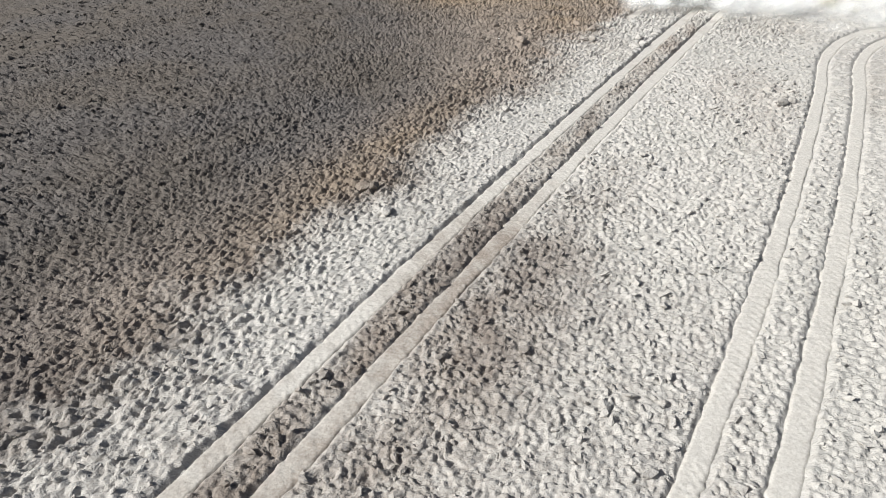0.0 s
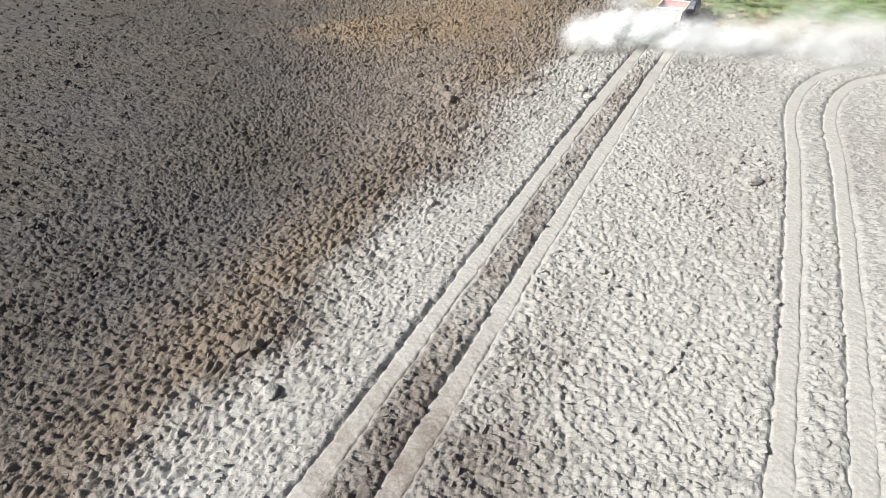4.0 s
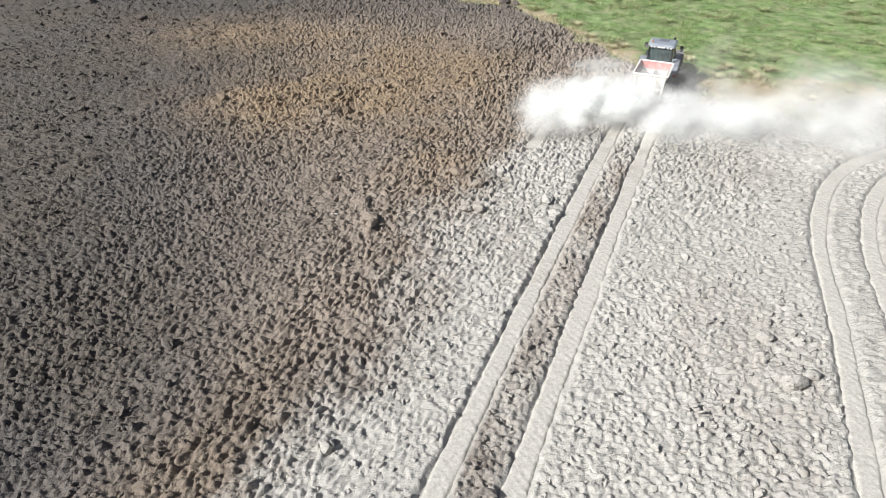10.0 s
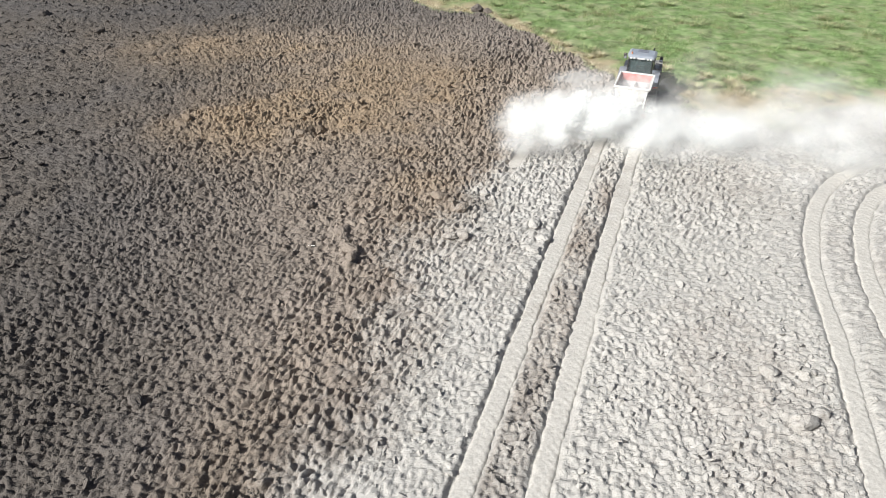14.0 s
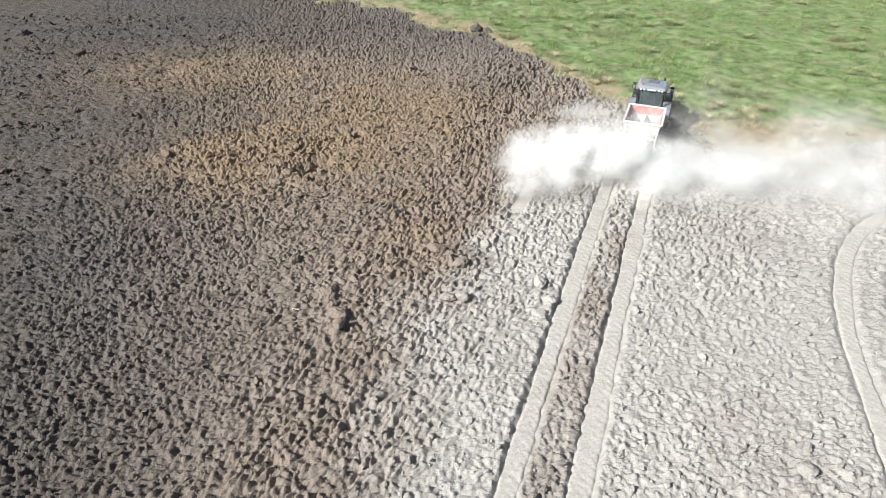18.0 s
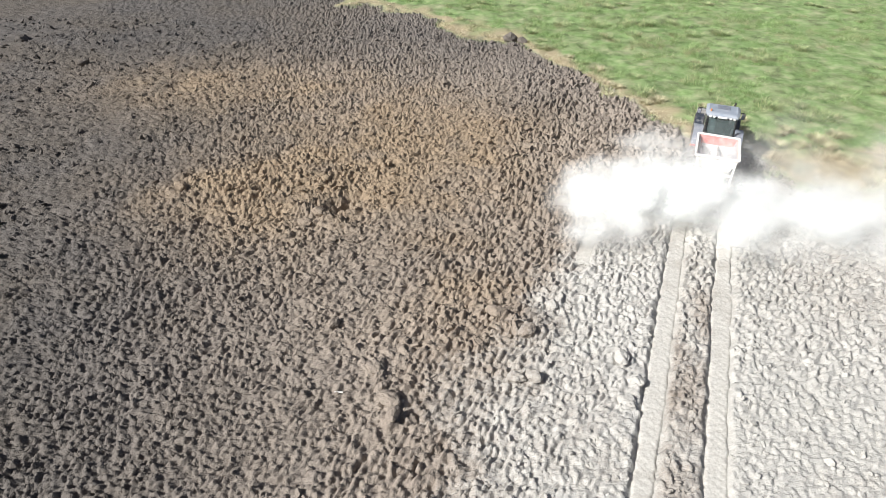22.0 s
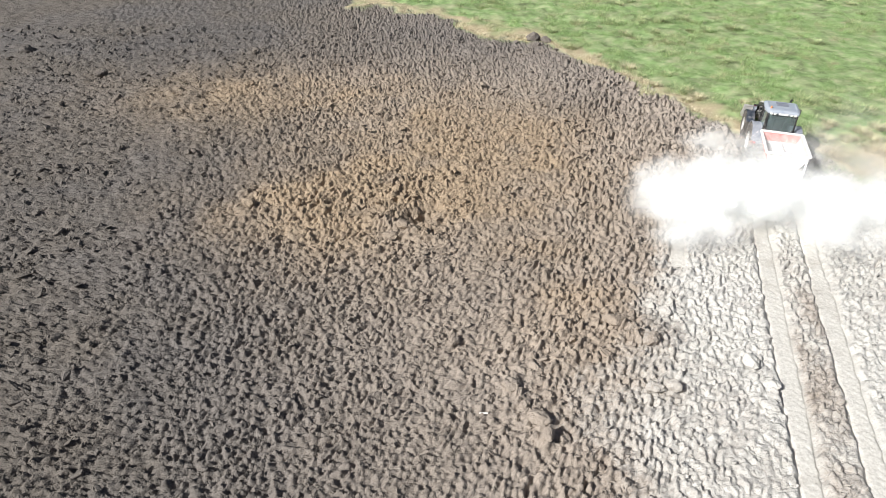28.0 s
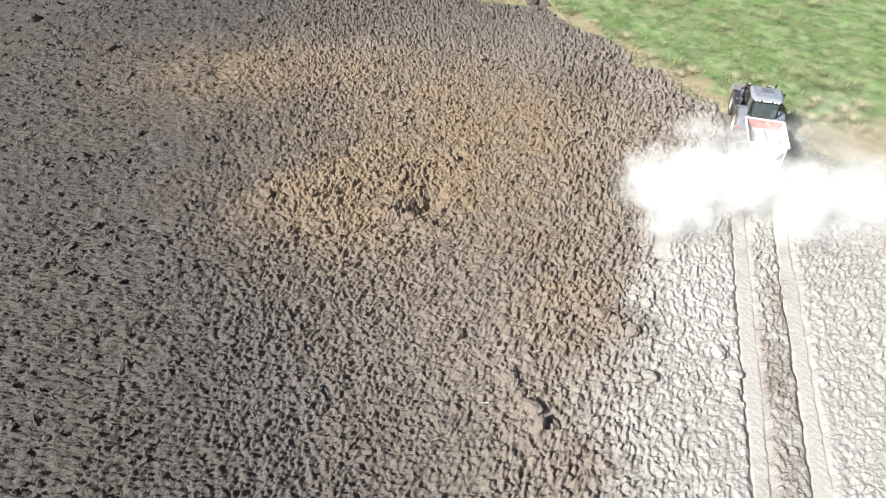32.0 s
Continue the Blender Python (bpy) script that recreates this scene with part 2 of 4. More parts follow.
MIRROR, _, _b = material("mirror", 0.03, 1.0)
_b.inputs["Base Color"].default_value = (0.9, 0.9, 0.9, 1)


# ---------------------------------------------------------------- the plan
def smooth(a, b, x):
    t = np.clip((x - a) / (b - a), 0, 1)
    return t * t * (3 - 2 * t)


def hash2(i, j, seed):
    h = (i.astype(np.int64) * 374761393 + j.astype(np.int64) * 668265263 + seed * 1442695041) & 0x7FFFFFFF
    h = ((h ^ (h >> 13)) * 1274126177) & 0x7FFFFFFF
    return ((h ^ (h >> 16)) & 0xFFFF) / 65535.0


def value_noise(x, y, seed):
    i, j = np.floor(x), np.floor(y)
    u, v = x - i, y - j
    u, v = u * u * (3 - 2 * u), v * v * (3 - 2 * v)
    a, b, c, d = (hash2(i + p, j + r, seed) for p, r in ((0, 0), (1, 0), (0, 1), (1, 1)))
    return (a * (1 - u) + b * u) * (1 - v) + (c * (1 - u) + d * u) * v


def lumps(x, y, seed):
    """Leaning clods, one a cell, of uneven height; the gaps between them go down to 0."""
    i, j = np.floor(x), np.floor(y)
    best = np.zeros_like(x)
    for p in (-1, 0, 1):
        for r in (-1, 0, 1):
            ci, cj = i + p, j + r
            cx, cy = ci + 0.15 + 0.7 * hash2(ci, cj, seed), cj + 0.15 + 0.7 * hash2(ci, cj, seed + 7)
            high, size = 0.35 + 0.65 * hash2(ci, cj, seed + 13) ** 1.3, 0.50 + 0.38 * hash2(ci, cj, seed + 19)
            turn = 1.3 * (hash2(ci, cj, seed + 37) - 0.5)
            c, s = np.cos(turn) / size, np.sin(turn) / size
            dx, dy = (x - cx) * c - (y - cy) * s, (x - cx) * s + (y - cy) * c
            lean_x, lean_y = hash2(ci, cj, seed + 23) - 0.5, hash2(ci, cj, seed + 29) - 0.4
            best = np.maximum(best, (high + 0.7 * (lean_x * dx + lean_y * dy)) * np.clip(1 - np.abs(dx) ** 1.5 - np.abs(dy) ** 1.5, 0, 1) ** 0.75)
    return best


def pass_x(y):
    """The centre line of the newest pass of the spreader."""
    return 1.17 + 0.30105 * y + 0.000566 * y * y


def spline(points, step=0.15):
    """A smooth line through plan points, at even steps."""
    p = np.array([points[0], *points, points[-1]], float)
    out = []
    for n in range(1, len(p) - 2):
        count = max(2, int(np.linalg.norm(p[n + 1] - p[n]) / step))
        t = np.arange(count)[:, None] / count
        a, b, c, d = p[n - 1], p[n], p[n + 1], p[n + 2]
        out.append(0.5 * (2 * b + (c - a) * t + (2 * a - 5 * b + 4 * c - d) * t ** 2 + (3 * b - a - 3 * c + d) * t ** 3))
    return np.concatenate([*out, p[-1:]])


NEW_PASS = spline([(pass_x(y), y) for y in range(-44, 41, 6)] + [(14.6, 43), (15.3, 46)])
OLD_PASS = spline([(-0.8, -40), (8.5, -12.7), (10.2, -7.6), (13.5, 2.9), (16.9, 14.8), (18.5, 21.2), (20.7, 25.9), (23.6, 28.9), (28, 30.8), (36, 32)])
FAINT_PASS = spline([(5.6, 29.2), (6.2, 31.2), (6.9, 33.0), (7.6, 34.8), (8.3, 36.6)])
GAUGE, TYRE_MARK = 0.98, 0.31
EDGE = [(-300, 250), (-60, 105), (-25, 80), (-10, 69), (-4.2, 65), (0.5, 60.5), (4.6, 58.6), (6.3, 54.8), (8.6, 51), (11, 45.5), (14, 41.8), (17.5, 39.0), (21.5, 36.6), (26, 36), (33, 37), (60, 42), (300, 90)]
LIMED = [(-40, -17), (-15.2, -10.2), (-8.8, -9.3), (-5.9, -7.9), (-1.3, -5.5), (4.4, -4.5), (9.5, -2.7), (12.4, -1.8), (15, -0.8), (20.3, -0.2), (23.4, 0.4), (25.2, 2.2), (30.3, 3.9), (34.4, 5.2), (39.5, 7.3), (42, 9.3), (46, 12.5), (60, 16)]


def distance(x, y, line, reach=3.0):
    """How far points lie from a line of the plan, as far as reach."""
    d = np.full(x.shape, reach)
    coarse = line[:: 4]
    box = np.where((x > line[:, 0].min() - reach) & (x < line[:, 0].max() + reach) & (y > line[:, 1].min() - reach) & (y < line[:, 1].max() + reach))[0]
    bx, by, bd = x[box], y[box], d[box]
    for (ax, ay), (cx, cy) in zip(coarse[:-1], coarse[1:]):
        near = np.where((np.abs(by - (ay + cy) / 2) < reach) & (np.abs(bx - (ax + cx) / 2) < reach))[0]
        if len(near):
            px, py, vx, vy = bx[near] - ax, by[near] - ay, cx - ax, cy - ay
            t = np.clip((px * vx + py * vy) / (vx * vx + vy * vy), 0, 1)
            bd[near] = np.minimum(bd[near], np.hypot(px - t * vx, py - t * vy))
    d[box] = bd
    return d


def turf_side(x, y):
    """Metres beyond the edge of the field, on the meadow's side."""
    e = np.array(EDGE, float)
    wob = 3.4 * (value_noise(x / 4.0, y / 3.4, 4) - 0.5) + 2.0 * (value_noise(x / 1.7, y / 1.7, 5) - 0.5) + 1.2 * (value_noise(x / 0.8, y / 0.8, 6) - 0.5)
    return (y - np.interp(x, e[:, 0], e[:, 1])) * 0.75 + wob


def lime_cover(x, y, d_new):
    e = np.array(LIMED, float)
    wob = 1.7 * (value_noise(x / 1.9, y / 1.9, 8) - 0.5) + 0.9 * (value_noise(x / 0.6, y / 0.6, 9) - 0.5)
    cover = 0.93 * smooth(-2.0, 4.0, x - np.interp(y, e[:, 0], e[:, 1]) + wob)
    thin = smooth(0.35, 0.75, value_noise(x / 4.0, y / 7.0, 11)) * 0.22
    between = 0.46 * (1 - smooth(0.45, 0.8, d_new)) * (1 - smooth(24, 34, y)) * (0.5 + value_noise(x / 0.9, y / 2.2, 12))
    beside = 0.42 * np.exp(-((x - pass_x(y) - 3.0) / 2.1) ** 2) * (0.6 + 0.8 * value_noise(x / 1.2, y / 2.0, 13)) * (1 - smooth(-4, 8, y))
    return cover * (1 - thin - between - beside) * (1 - 0.55 * smooth(30, 37, y))


def ochre_cover(x, y):
    patch = np.exp(-(((x + 9.0) / 5.5) ** 2 + ((y - 34.5) / 4.0) ** 2)) + 0.9 * np.exp(-(((x + 1.5) / 6.0) ** 2 + ((y - 41) / 6.0) ** 2))
    patch += 0.35 * np.exp(-(((x - 1.0) / 2.6) ** 2 + ((y - 27) / 5.0) ** 2)) + 0.8 * np.exp(-(((x + 14) / 9) ** 2 + ((y - 48) / 5) ** 2))
    patch += 0.45 * np.exp(-(((x + 6.2 - 0.25 * y) / 1.8) ** 2 + ((y - 3) / 10) ** 2))
    patch += 0.32 * np.exp(-(((x + 2) / 10) ** 2 + ((y - 36) / 11) ** 2))
    return np.clip(patch * (0.5 + 0.9 * value_noise(x / 1.6, y / 1.6, 15)), 0, 1)


def pale_cover(x, y):
    """Drier, lighter soil towards the middle of the field and the limed ground."""
    e = np.array(LIMED, float)
    near = x - np.interp(y, e[:, 0], e[:, 1])
    dry_soil = smooth(6, 20, y + 0.35 * x) * smooth(-16, -5, x + 0.12 * (y - 30)) * (1 - 0.55 * smooth(50, 62, y))
    dusted = 1.1 * smooth(-7.0, 0.5, near)
    return np.clip((dry_soil * 0.65 + dusted * 0.6) * (0.55 + 0.7 * value_noise(x / 5.0, y / 5.0, 17)), 0, 1)


def height(x, y):
    """The lie of the field: clods, wheel marks, pits and the meadow's humps. Also the masks."""
    d_new, d_old, d_faint = distance(x, y, NEW_PASS), distance(x, y, OLD_PASS), distance(x, y, FAINT_PASS)
    turf = smooth(-0.3, 0.5, turf_side(x, y))
    # clods lie in drawn-out rows from the plough
    ca, sa = math.cos(radians(27)), math.sin(radians(27))
    u, v = x * ca + y * sa, -x * sa + y * ca
    wu = 0.34 * value_noise(x / 1.2, y / 1.2, 21) + 0.16 * value_noise(x / 0.37, y / 0.37, 26)
    wv = 0.34 * value_noise(x / 1.2, y / 1.2, 22) + 0.13 * value_noise(x / 0.37, y / 0.37, 27)
    coarse = 0.65 + 0.35 * smooth(0.35, 0.75, value_noise(x / 6, y / 6, 23))
    heavy = np.exp(-(((x - 0.3) / 3.2) ** 2 + ((y - 27) / 4.5) ** 2)) + np.exp(-(((x + 8) / 7) ** 2 + ((y - 35) / 5) ** 2)) + np.exp(-(((x - 8) / 5) ** 2 + ((y - 40) / 6) ** 2))
    coarse = coarse * (1 + 0.5 * smooth(28, 46, y)) + 0.25 * np.clip(heavy, 0, 1)
    c2, s2 = math.cos(radians(60)), math.sin(radians(60))       # steeper rows beside the limed strip
    p, r = x * c2 + y * s2, -x * s2 + y * c2
    beside = smooth(-9, 1, x - 0.25 * (y - 20))
    rows_a = 0.13 * coarse * lumps((u + wu) / 0.42, (v + wv) / 0.18, 31) + 0.24 * lumps((u + wu) / 0.19, (v + wv) / 0.10, 37) + 0.20 * value_noise((u + wu) / 0.15, (v + wv) / 0.09, 38) ** 1.5
    rows_b = 0.22 * coarse * lumps((p + wu) / 0.52, (r + wv) / 0.22, 32) + 0.24 * lumps((p + wu) / 0.24, (r + wv) / 0.12, 36) + 0.20 * value_noise((p + wu) / 0.20, (r + wv) / 0.12, 40) ** 1.5
    crumbs = 0.20 * coarse * lumps((x + wu) / 0.31, (y + wv) / 0.23, 34) + 0.20 * lumps((x + wu) / 0.17, (y + wv) / 0.125, 35) + 0.15 * value_noise((x + wu) / 0.14, (y + wv) / 0.13, 42) ** 1.5
    broken = smooth(-4, 2, x - 0.25 * y) * (1 - smooth(14, 26, y))        # no rows left in the older limed ground
    clod = (rows_a * (1 - beside) + rows_b * beside) * (1 - broken) + crumbs * broken
    clod += 0.20 * np.clip(heavy, 0, 1) * lumps((p + 0.3 * value_noise(x / 0.7, y / 0.7, 24)) / 0.95, (r + 0.2 * value_noise(x / 0.7, y / 0.7, 25)) / 0.38, 33)
    clod += 0.05 * (value_noise(x / 1.7, y / 1.7, 41) - 0.5) + 0.10 * (value_noise(x / 7, y / 7, 43) - 0.5)
    limed = lime_cover(x, y, d_new)
    clod = clod * (1 - 0.46 * limed) * (0.35 + 0.65 * smooth(-24, -17, y)) - 0.17 + 0.10 * limed
    # pits and heaps that lie in the field
    for px, py, wx, wy, deep, lean in ((-5.1, 33.4, 0.5, 1.3, -0.75, 0.75), (-6.1, 32.2, 1.5, 0.45, 0.40, 0.5), (-2.1, 22.7, 0.30, 0.55, 0.16, 0.0), (-1.75, 21.6, 0.34, 0.42, 0.14, 0.0), (-1.5, 20.7, 0.3, 0.5, 0.14, 0.0), (4.2, 59.2, 1.4, 0.8, 0.55, 0.0), (13.5, 12.9, 1.1, 0.45, 0.16, 0.15), (2.7, 25.0, 1.1, 0.5, 0.2, 0.6)):
        qx, qy = x - px, y - py
        rx, ry = qx * math.cos(lean) - qy * math.sin(lean), qx * math.sin(lean) + qy * math.cos(lean)
        clod = clod + deep * np.exp(-((rx / wx) ** 2 + (ry / wy) ** 2))
    z = clod
    for d, deep in ((d_new, 1.0), (d_old, 0.75)):
        off = np.abs(d - GAUGE) + 0.16 * (value_noise(x / 0.32, y / 0.32, 52) - 0.5)
        z = z * (0.45 + 0.55 * smooth(TYRE_MARK, TYRE_MARK + 0.40, off))
        mark = 1 - smooth(TYRE_MARK - 0.02, TYRE_MARK + 0.18, off)
        berm = np.exp(-((off - TYRE_MARK - 0.17) / 0.12) ** 2)
        z = z * (1 - mark) + mark * (-0.09 * deep - 0.04) + 0.025 * berm * deep * (value_noise(x / 0.4, y / 0.4, 51) + 0.3)
    flat = 1 - smooth(0.2, 0.42, d_faint)
    z = z * (1 - flat) - 0.06 * flat
    hump = 0.40 * (value_noise(x / 1.8, y / 1.8, 61) - 0.3) + 0.22 * (value_noise(x / 0.6, y / 0.6, 62) - 0.5)
    z = z * (1 - turf) + turf * (hump * 0.6 + 0.10)
    dry = turf * (1 - smooth(0.5, 3.4, turf_side(x, y) + 3.0 * (value_noise(x / 1.5, y / 1.5, 64) - 0.5)))
    return z, limed, ochre_cover(x, y), turf, dry, d_new, d_old


# ---------------------------------------------------------------- the ground
def mesh_from(name, verts, faces, mat, loop_of, attrs=None, flat=True):
    """A mesh from arrays: verts (n, 3), faces (m, loop_of)."""
    me = bpy.data.meshes.new(name)
    verts, faces = np.asarray(verts, np.float32), np.asarray(faces, np.int32)
    me.vertices.add(len(verts))
    me.vertices.foreach_set("co", verts.ravel())
    me.loops.add(faces.size)
    me.loops.foreach_set("vertex_index", faces.ravel())
    me.polygons.add(len(faces))
    me.polygons.foreach_set("loop_start", np.arange(0, faces.size, loop_of, dtype=np.int32))
    for key, values in (attrs or {}).items():
        me.attributes.new(key, "FLOAT", "POINT").data.foreach_set("value", np.asarray(values, np.float32))
    me.update(calc_edges=True)
    me.polygons.foreach_set("use_smooth", np.full(len(faces), not flat))
    me.materials.append(mat)
    return me


def build_ground():
    xs = np.concatenate([[-2500, -1200, -600, -300, -160, -100, -75], np.arange(-56, -32, 0.27), np.arange(-32, -17, 0.13), np.arange(-17, -13, 0.075), np.arange(-13, 11, 0.05), np.arange(11, 16, 0.065), np.arange(16, 28, 0.11), np.arange(28, 48, 0.4), [52, 70, 100, 160, 300, 600, 1200, 2500]])
    ys = np.concatenate([[-2500, -1200, -600, -300, -150, -80, -60, -50], np.arange(-45, -18, 0.3), np.arange(-18, 32, 0.053), np.arange(32, 51, 0.09), np.arange(51, 72, 0.17), np.arange(72, 82, 0.4), [84, 90, 105, 140, 200, 350, 700, 1300, 2500]])
    gx, gy = np.meshgrid(xs, ys)
    x, y = gx.ravel().copy(), gy.ravel().copy()
    z, limed, ochre, turf, dry, *_ = height(x, y)
    n, w = np.arange(len(ys) - 1), len(xs)
    a = (n[:, None] * w + np.arange(w - 1)[None]).ravel()
    faces = np.stack([a, a + 1, a + w + 1, a + w], 1)
    me = mesh_from("ground", np.stack([x, y, z], 1), faces, FIELD, 4, {"lime": limed, "ochre": ochre, "turf": turf, "dry": dry, "pale": pale_cover(x, y)}, flat=False)
    return tagged(new("ground", me), "ploughed brown field, limed white beside the wheel marks, with meadow turf beyond", "ground", kind="structure")


build_ground()


def build_track(line, side, deep, name, label, white=0.05):
    """One pressed wheel mark with its chevron tread, laid in the trough of the ground."""
    along = np.gradient(line, axis=0)
    along /= np.linalg.norm(along, axis=1)[:, None]
    across = np.stack([along[:, 1], -along[:, 0]], 1)
    s = np.linspace(-1, 1, 13)
    run = np.concatenate([[0], np.cumsum(np.linalg.norm(np.diff(line, axis=0), axis=1))])
    half = (TYRE_MARK - 0.01 + 0.07 * value_noise(run / 0.22, run * 0, 73 + side) + 0.14 * value_noise(run / 2.2, run * 0, 75 + side) - 0.04)[:, None, None]
    c = line[:, None] + across[:, None] * (side * GAUGE + s[None, :, None] * half)
    phase = (run[:, None] + np.abs(s)[None] * 0.30) / 0.30
    lug = (phase % 1 < 0.45) * (np.abs(s)[None] < 0.86)
    x, y = c[..., 0].ravel(), c[..., 1].ravel()
    crumb = 0.5 * value_noise(x / 0.13, y / 0.13, 71) + 0.5 * value_noise(x / 0.5, y / 0.5, 72)
    z = -0.085 * deep + 0.008 * lug.ravel() + 0.04 * crumb - 0.09 * np.tile(smooth(0.78, 1.0, np.abs(s)), len(line))
    d = np.full(len(x), 1.5)
    limed = np.clip(lime_cover(x, y, d) + white, 0, 1)
    n, w = np.arange(len(line) - 1), len(s)
    a = (n[:, None] * w + np.arange(w - 1)[None]).ravel()
    faces = np.stack([a, a + 1, a + w + 1, a + w], 1)[:, ::-1]
    me = mesh_from(name, np.stack([x, y, z], 1), faces, TRACK, 4, {"lime": limed}, flat=False)
    return tagged(new(name, me), label, "wheel track", group="wheel tracks", kind="structure")


def finer(line, y0):
    """The same line at steps of 5 cm, from y0 on."""
    out = np.stack([np.interp(np.arange(0, len(line) - 1, 1 / 3), np.arange(len(line)), line[:, k]) for k in (0, 1)], 1)
    return out[out[:, 1] > y0]


fine_new, fine_old = finer(NEW_PASS, -40), finer(OLD_PASS, -38)
for side in (-1, 1):
    build_track(fine_new, side, 1.0, "wheel_track", "deep pale wheel mark with chevron tread prints in limed soil", -0.16)
    build_track(fine_old, side, 0.75, "wheel_track", "older white powdery wheel mark curving towards the meadow", 0.12)


build_track(finer(FAINT_PASS, 0), 0, 0.45, "wheel_track", "short faint tread print half lost in limed clods")


# ---------------------------------------------------------------- loose clods and grass
GOLD = (1 + 5 ** 0.5) / 2
LUMP_V = np.array([(-1, GOLD, 0), (1, GOLD, 0), (-1, -GOLD, 0), (1, -GOLD, 0), (0, -1, GOLD), (0, 1, GOLD), (0, -1, -GOLD), (0, 1, -GOLD), (GOLD, 0, -1), (GOLD, 0, 1), (-GOLD, 0, -1), (-GOLD, 0, 1)]) * 0.42
LUMP_F = np.array([(0, 11, 5), (0, 5, 1), (0, 1, 7), (0, 7, 10), (0, 10, 11), (1, 5, 9), (5, 11, 4), (11, 10, 2), (10, 7, 6), (7, 1, 8), (3, 9, 4), (3, 4, 2), (3, 2, 6), (3, 6, 8), (3, 8, 9), (4, 9, 5), (2, 4, 11), (6, 2, 10), (8, 6, 7), (9, 8, 1)])


def rotations(rng, count, tilt):
    """Random turns about z with a lean of up to tilt radians."""
    a, b, c = rng.uniform(0, 2 * np.pi, count), rng.uniform(-tilt, tilt, count), rng.uniform(-tilt, tilt, count)
    zero, one = np.zeros(count), np.ones(count)
    rz = np.stack([np.cos(a), -np.sin(a), zero, np.sin(a), np.cos(a), zero, zero, zero, one], 1).reshape(-1, 3, 3)
    rx = np.stack([one, zero, zero, zero, np.cos(b), -np.sin(b), zero, np.sin(b), np.cos(b)], 1).reshape(-1, 3, 3)
    ry = np.stack([np.cos(c), zero, np.sin(c), zero, one, zero, -np.sin(c), zero, np.cos(c)], 1).reshape(-1, 3, 3)
    return rz @ rx @ ry


def build_clods(name, label, x, y, size, seed):
    rng = np.random.default_rng(seed)
    z, limed, ochre, turf, dry, d_new, d_old = height(x, y)
    free = (turf < 0.3) & (np.abs(d_new - GAUGE) > 0.44) & (np.abs(d_old - GAUGE) > 0.44)
    x, y, z, size, limed, ochre = (v[free] for v in (x, y, z, size, limed, ochre))
    size = size * (1 - 0.2 * limed)
    n = len(x)
    shape = (LUMP_V[None] + rng.uniform(-0.28, 0.28, (n, 12, 3))) * (size[:, None] * rng.uniform(0.6, 1.45, (n, 3)) * np.array([1.35, 1.0, 0.62]))[:, None]
    v = np.einsum("nij,nkj->nki", rotations(rng, n, 0.7), shape) + np.stack([x, y, z + size * 0.2], 1)[:, None]
    faces = (LUMP_F[None] + 12 * np.arange(n)[:, None, None]).reshape(-1, 3)
    rep = lambda q: np.repeat(q, 12)
    zero = np.zeros(12 * n)
    me = mesh_from(name, v.reshape(-1, 3), faces, FIELD, 3, {"lime": rep(limed), "ochre": rep(ochre), "turf": zero, "dry": zero, "pale": rep(pale_cover(x, y))})
    return tagged(new(name, me), label, "soil clods", kind="stuff")


rng = np.random.default_rng(4)
n = 9000
cy = rng.uniform(-19, 36, n)
cx = -20 + 36 * rng.random(n) ** 0.9 + 0.10 * (cy - 12)
size = 0.05 + 0.09 * rng.random(n) ** 2.2
size *= 1 + 0.35 * smooth(-4, 2, cx - 0.25 * cy) * (1 - smooth(14, 26, cy))
build_clods("soil_clods", "loose brown and lime-dusted clods on the ploughed field", cx, cy, size, 5)
n = 14000
cx, cy = rng.uniform(-42, 20, n), rng.uniform(-8, 62, n)
far = (cy > 34) | (cx < -18)
cx, cy = cx[far], cy[far]
build_clods("distant_soil_clods", "dark coarse clods on the far ploughed ground", cx, cy, 0.08 + 0.12 * rng.random(len(cx)) ** 2, 6)


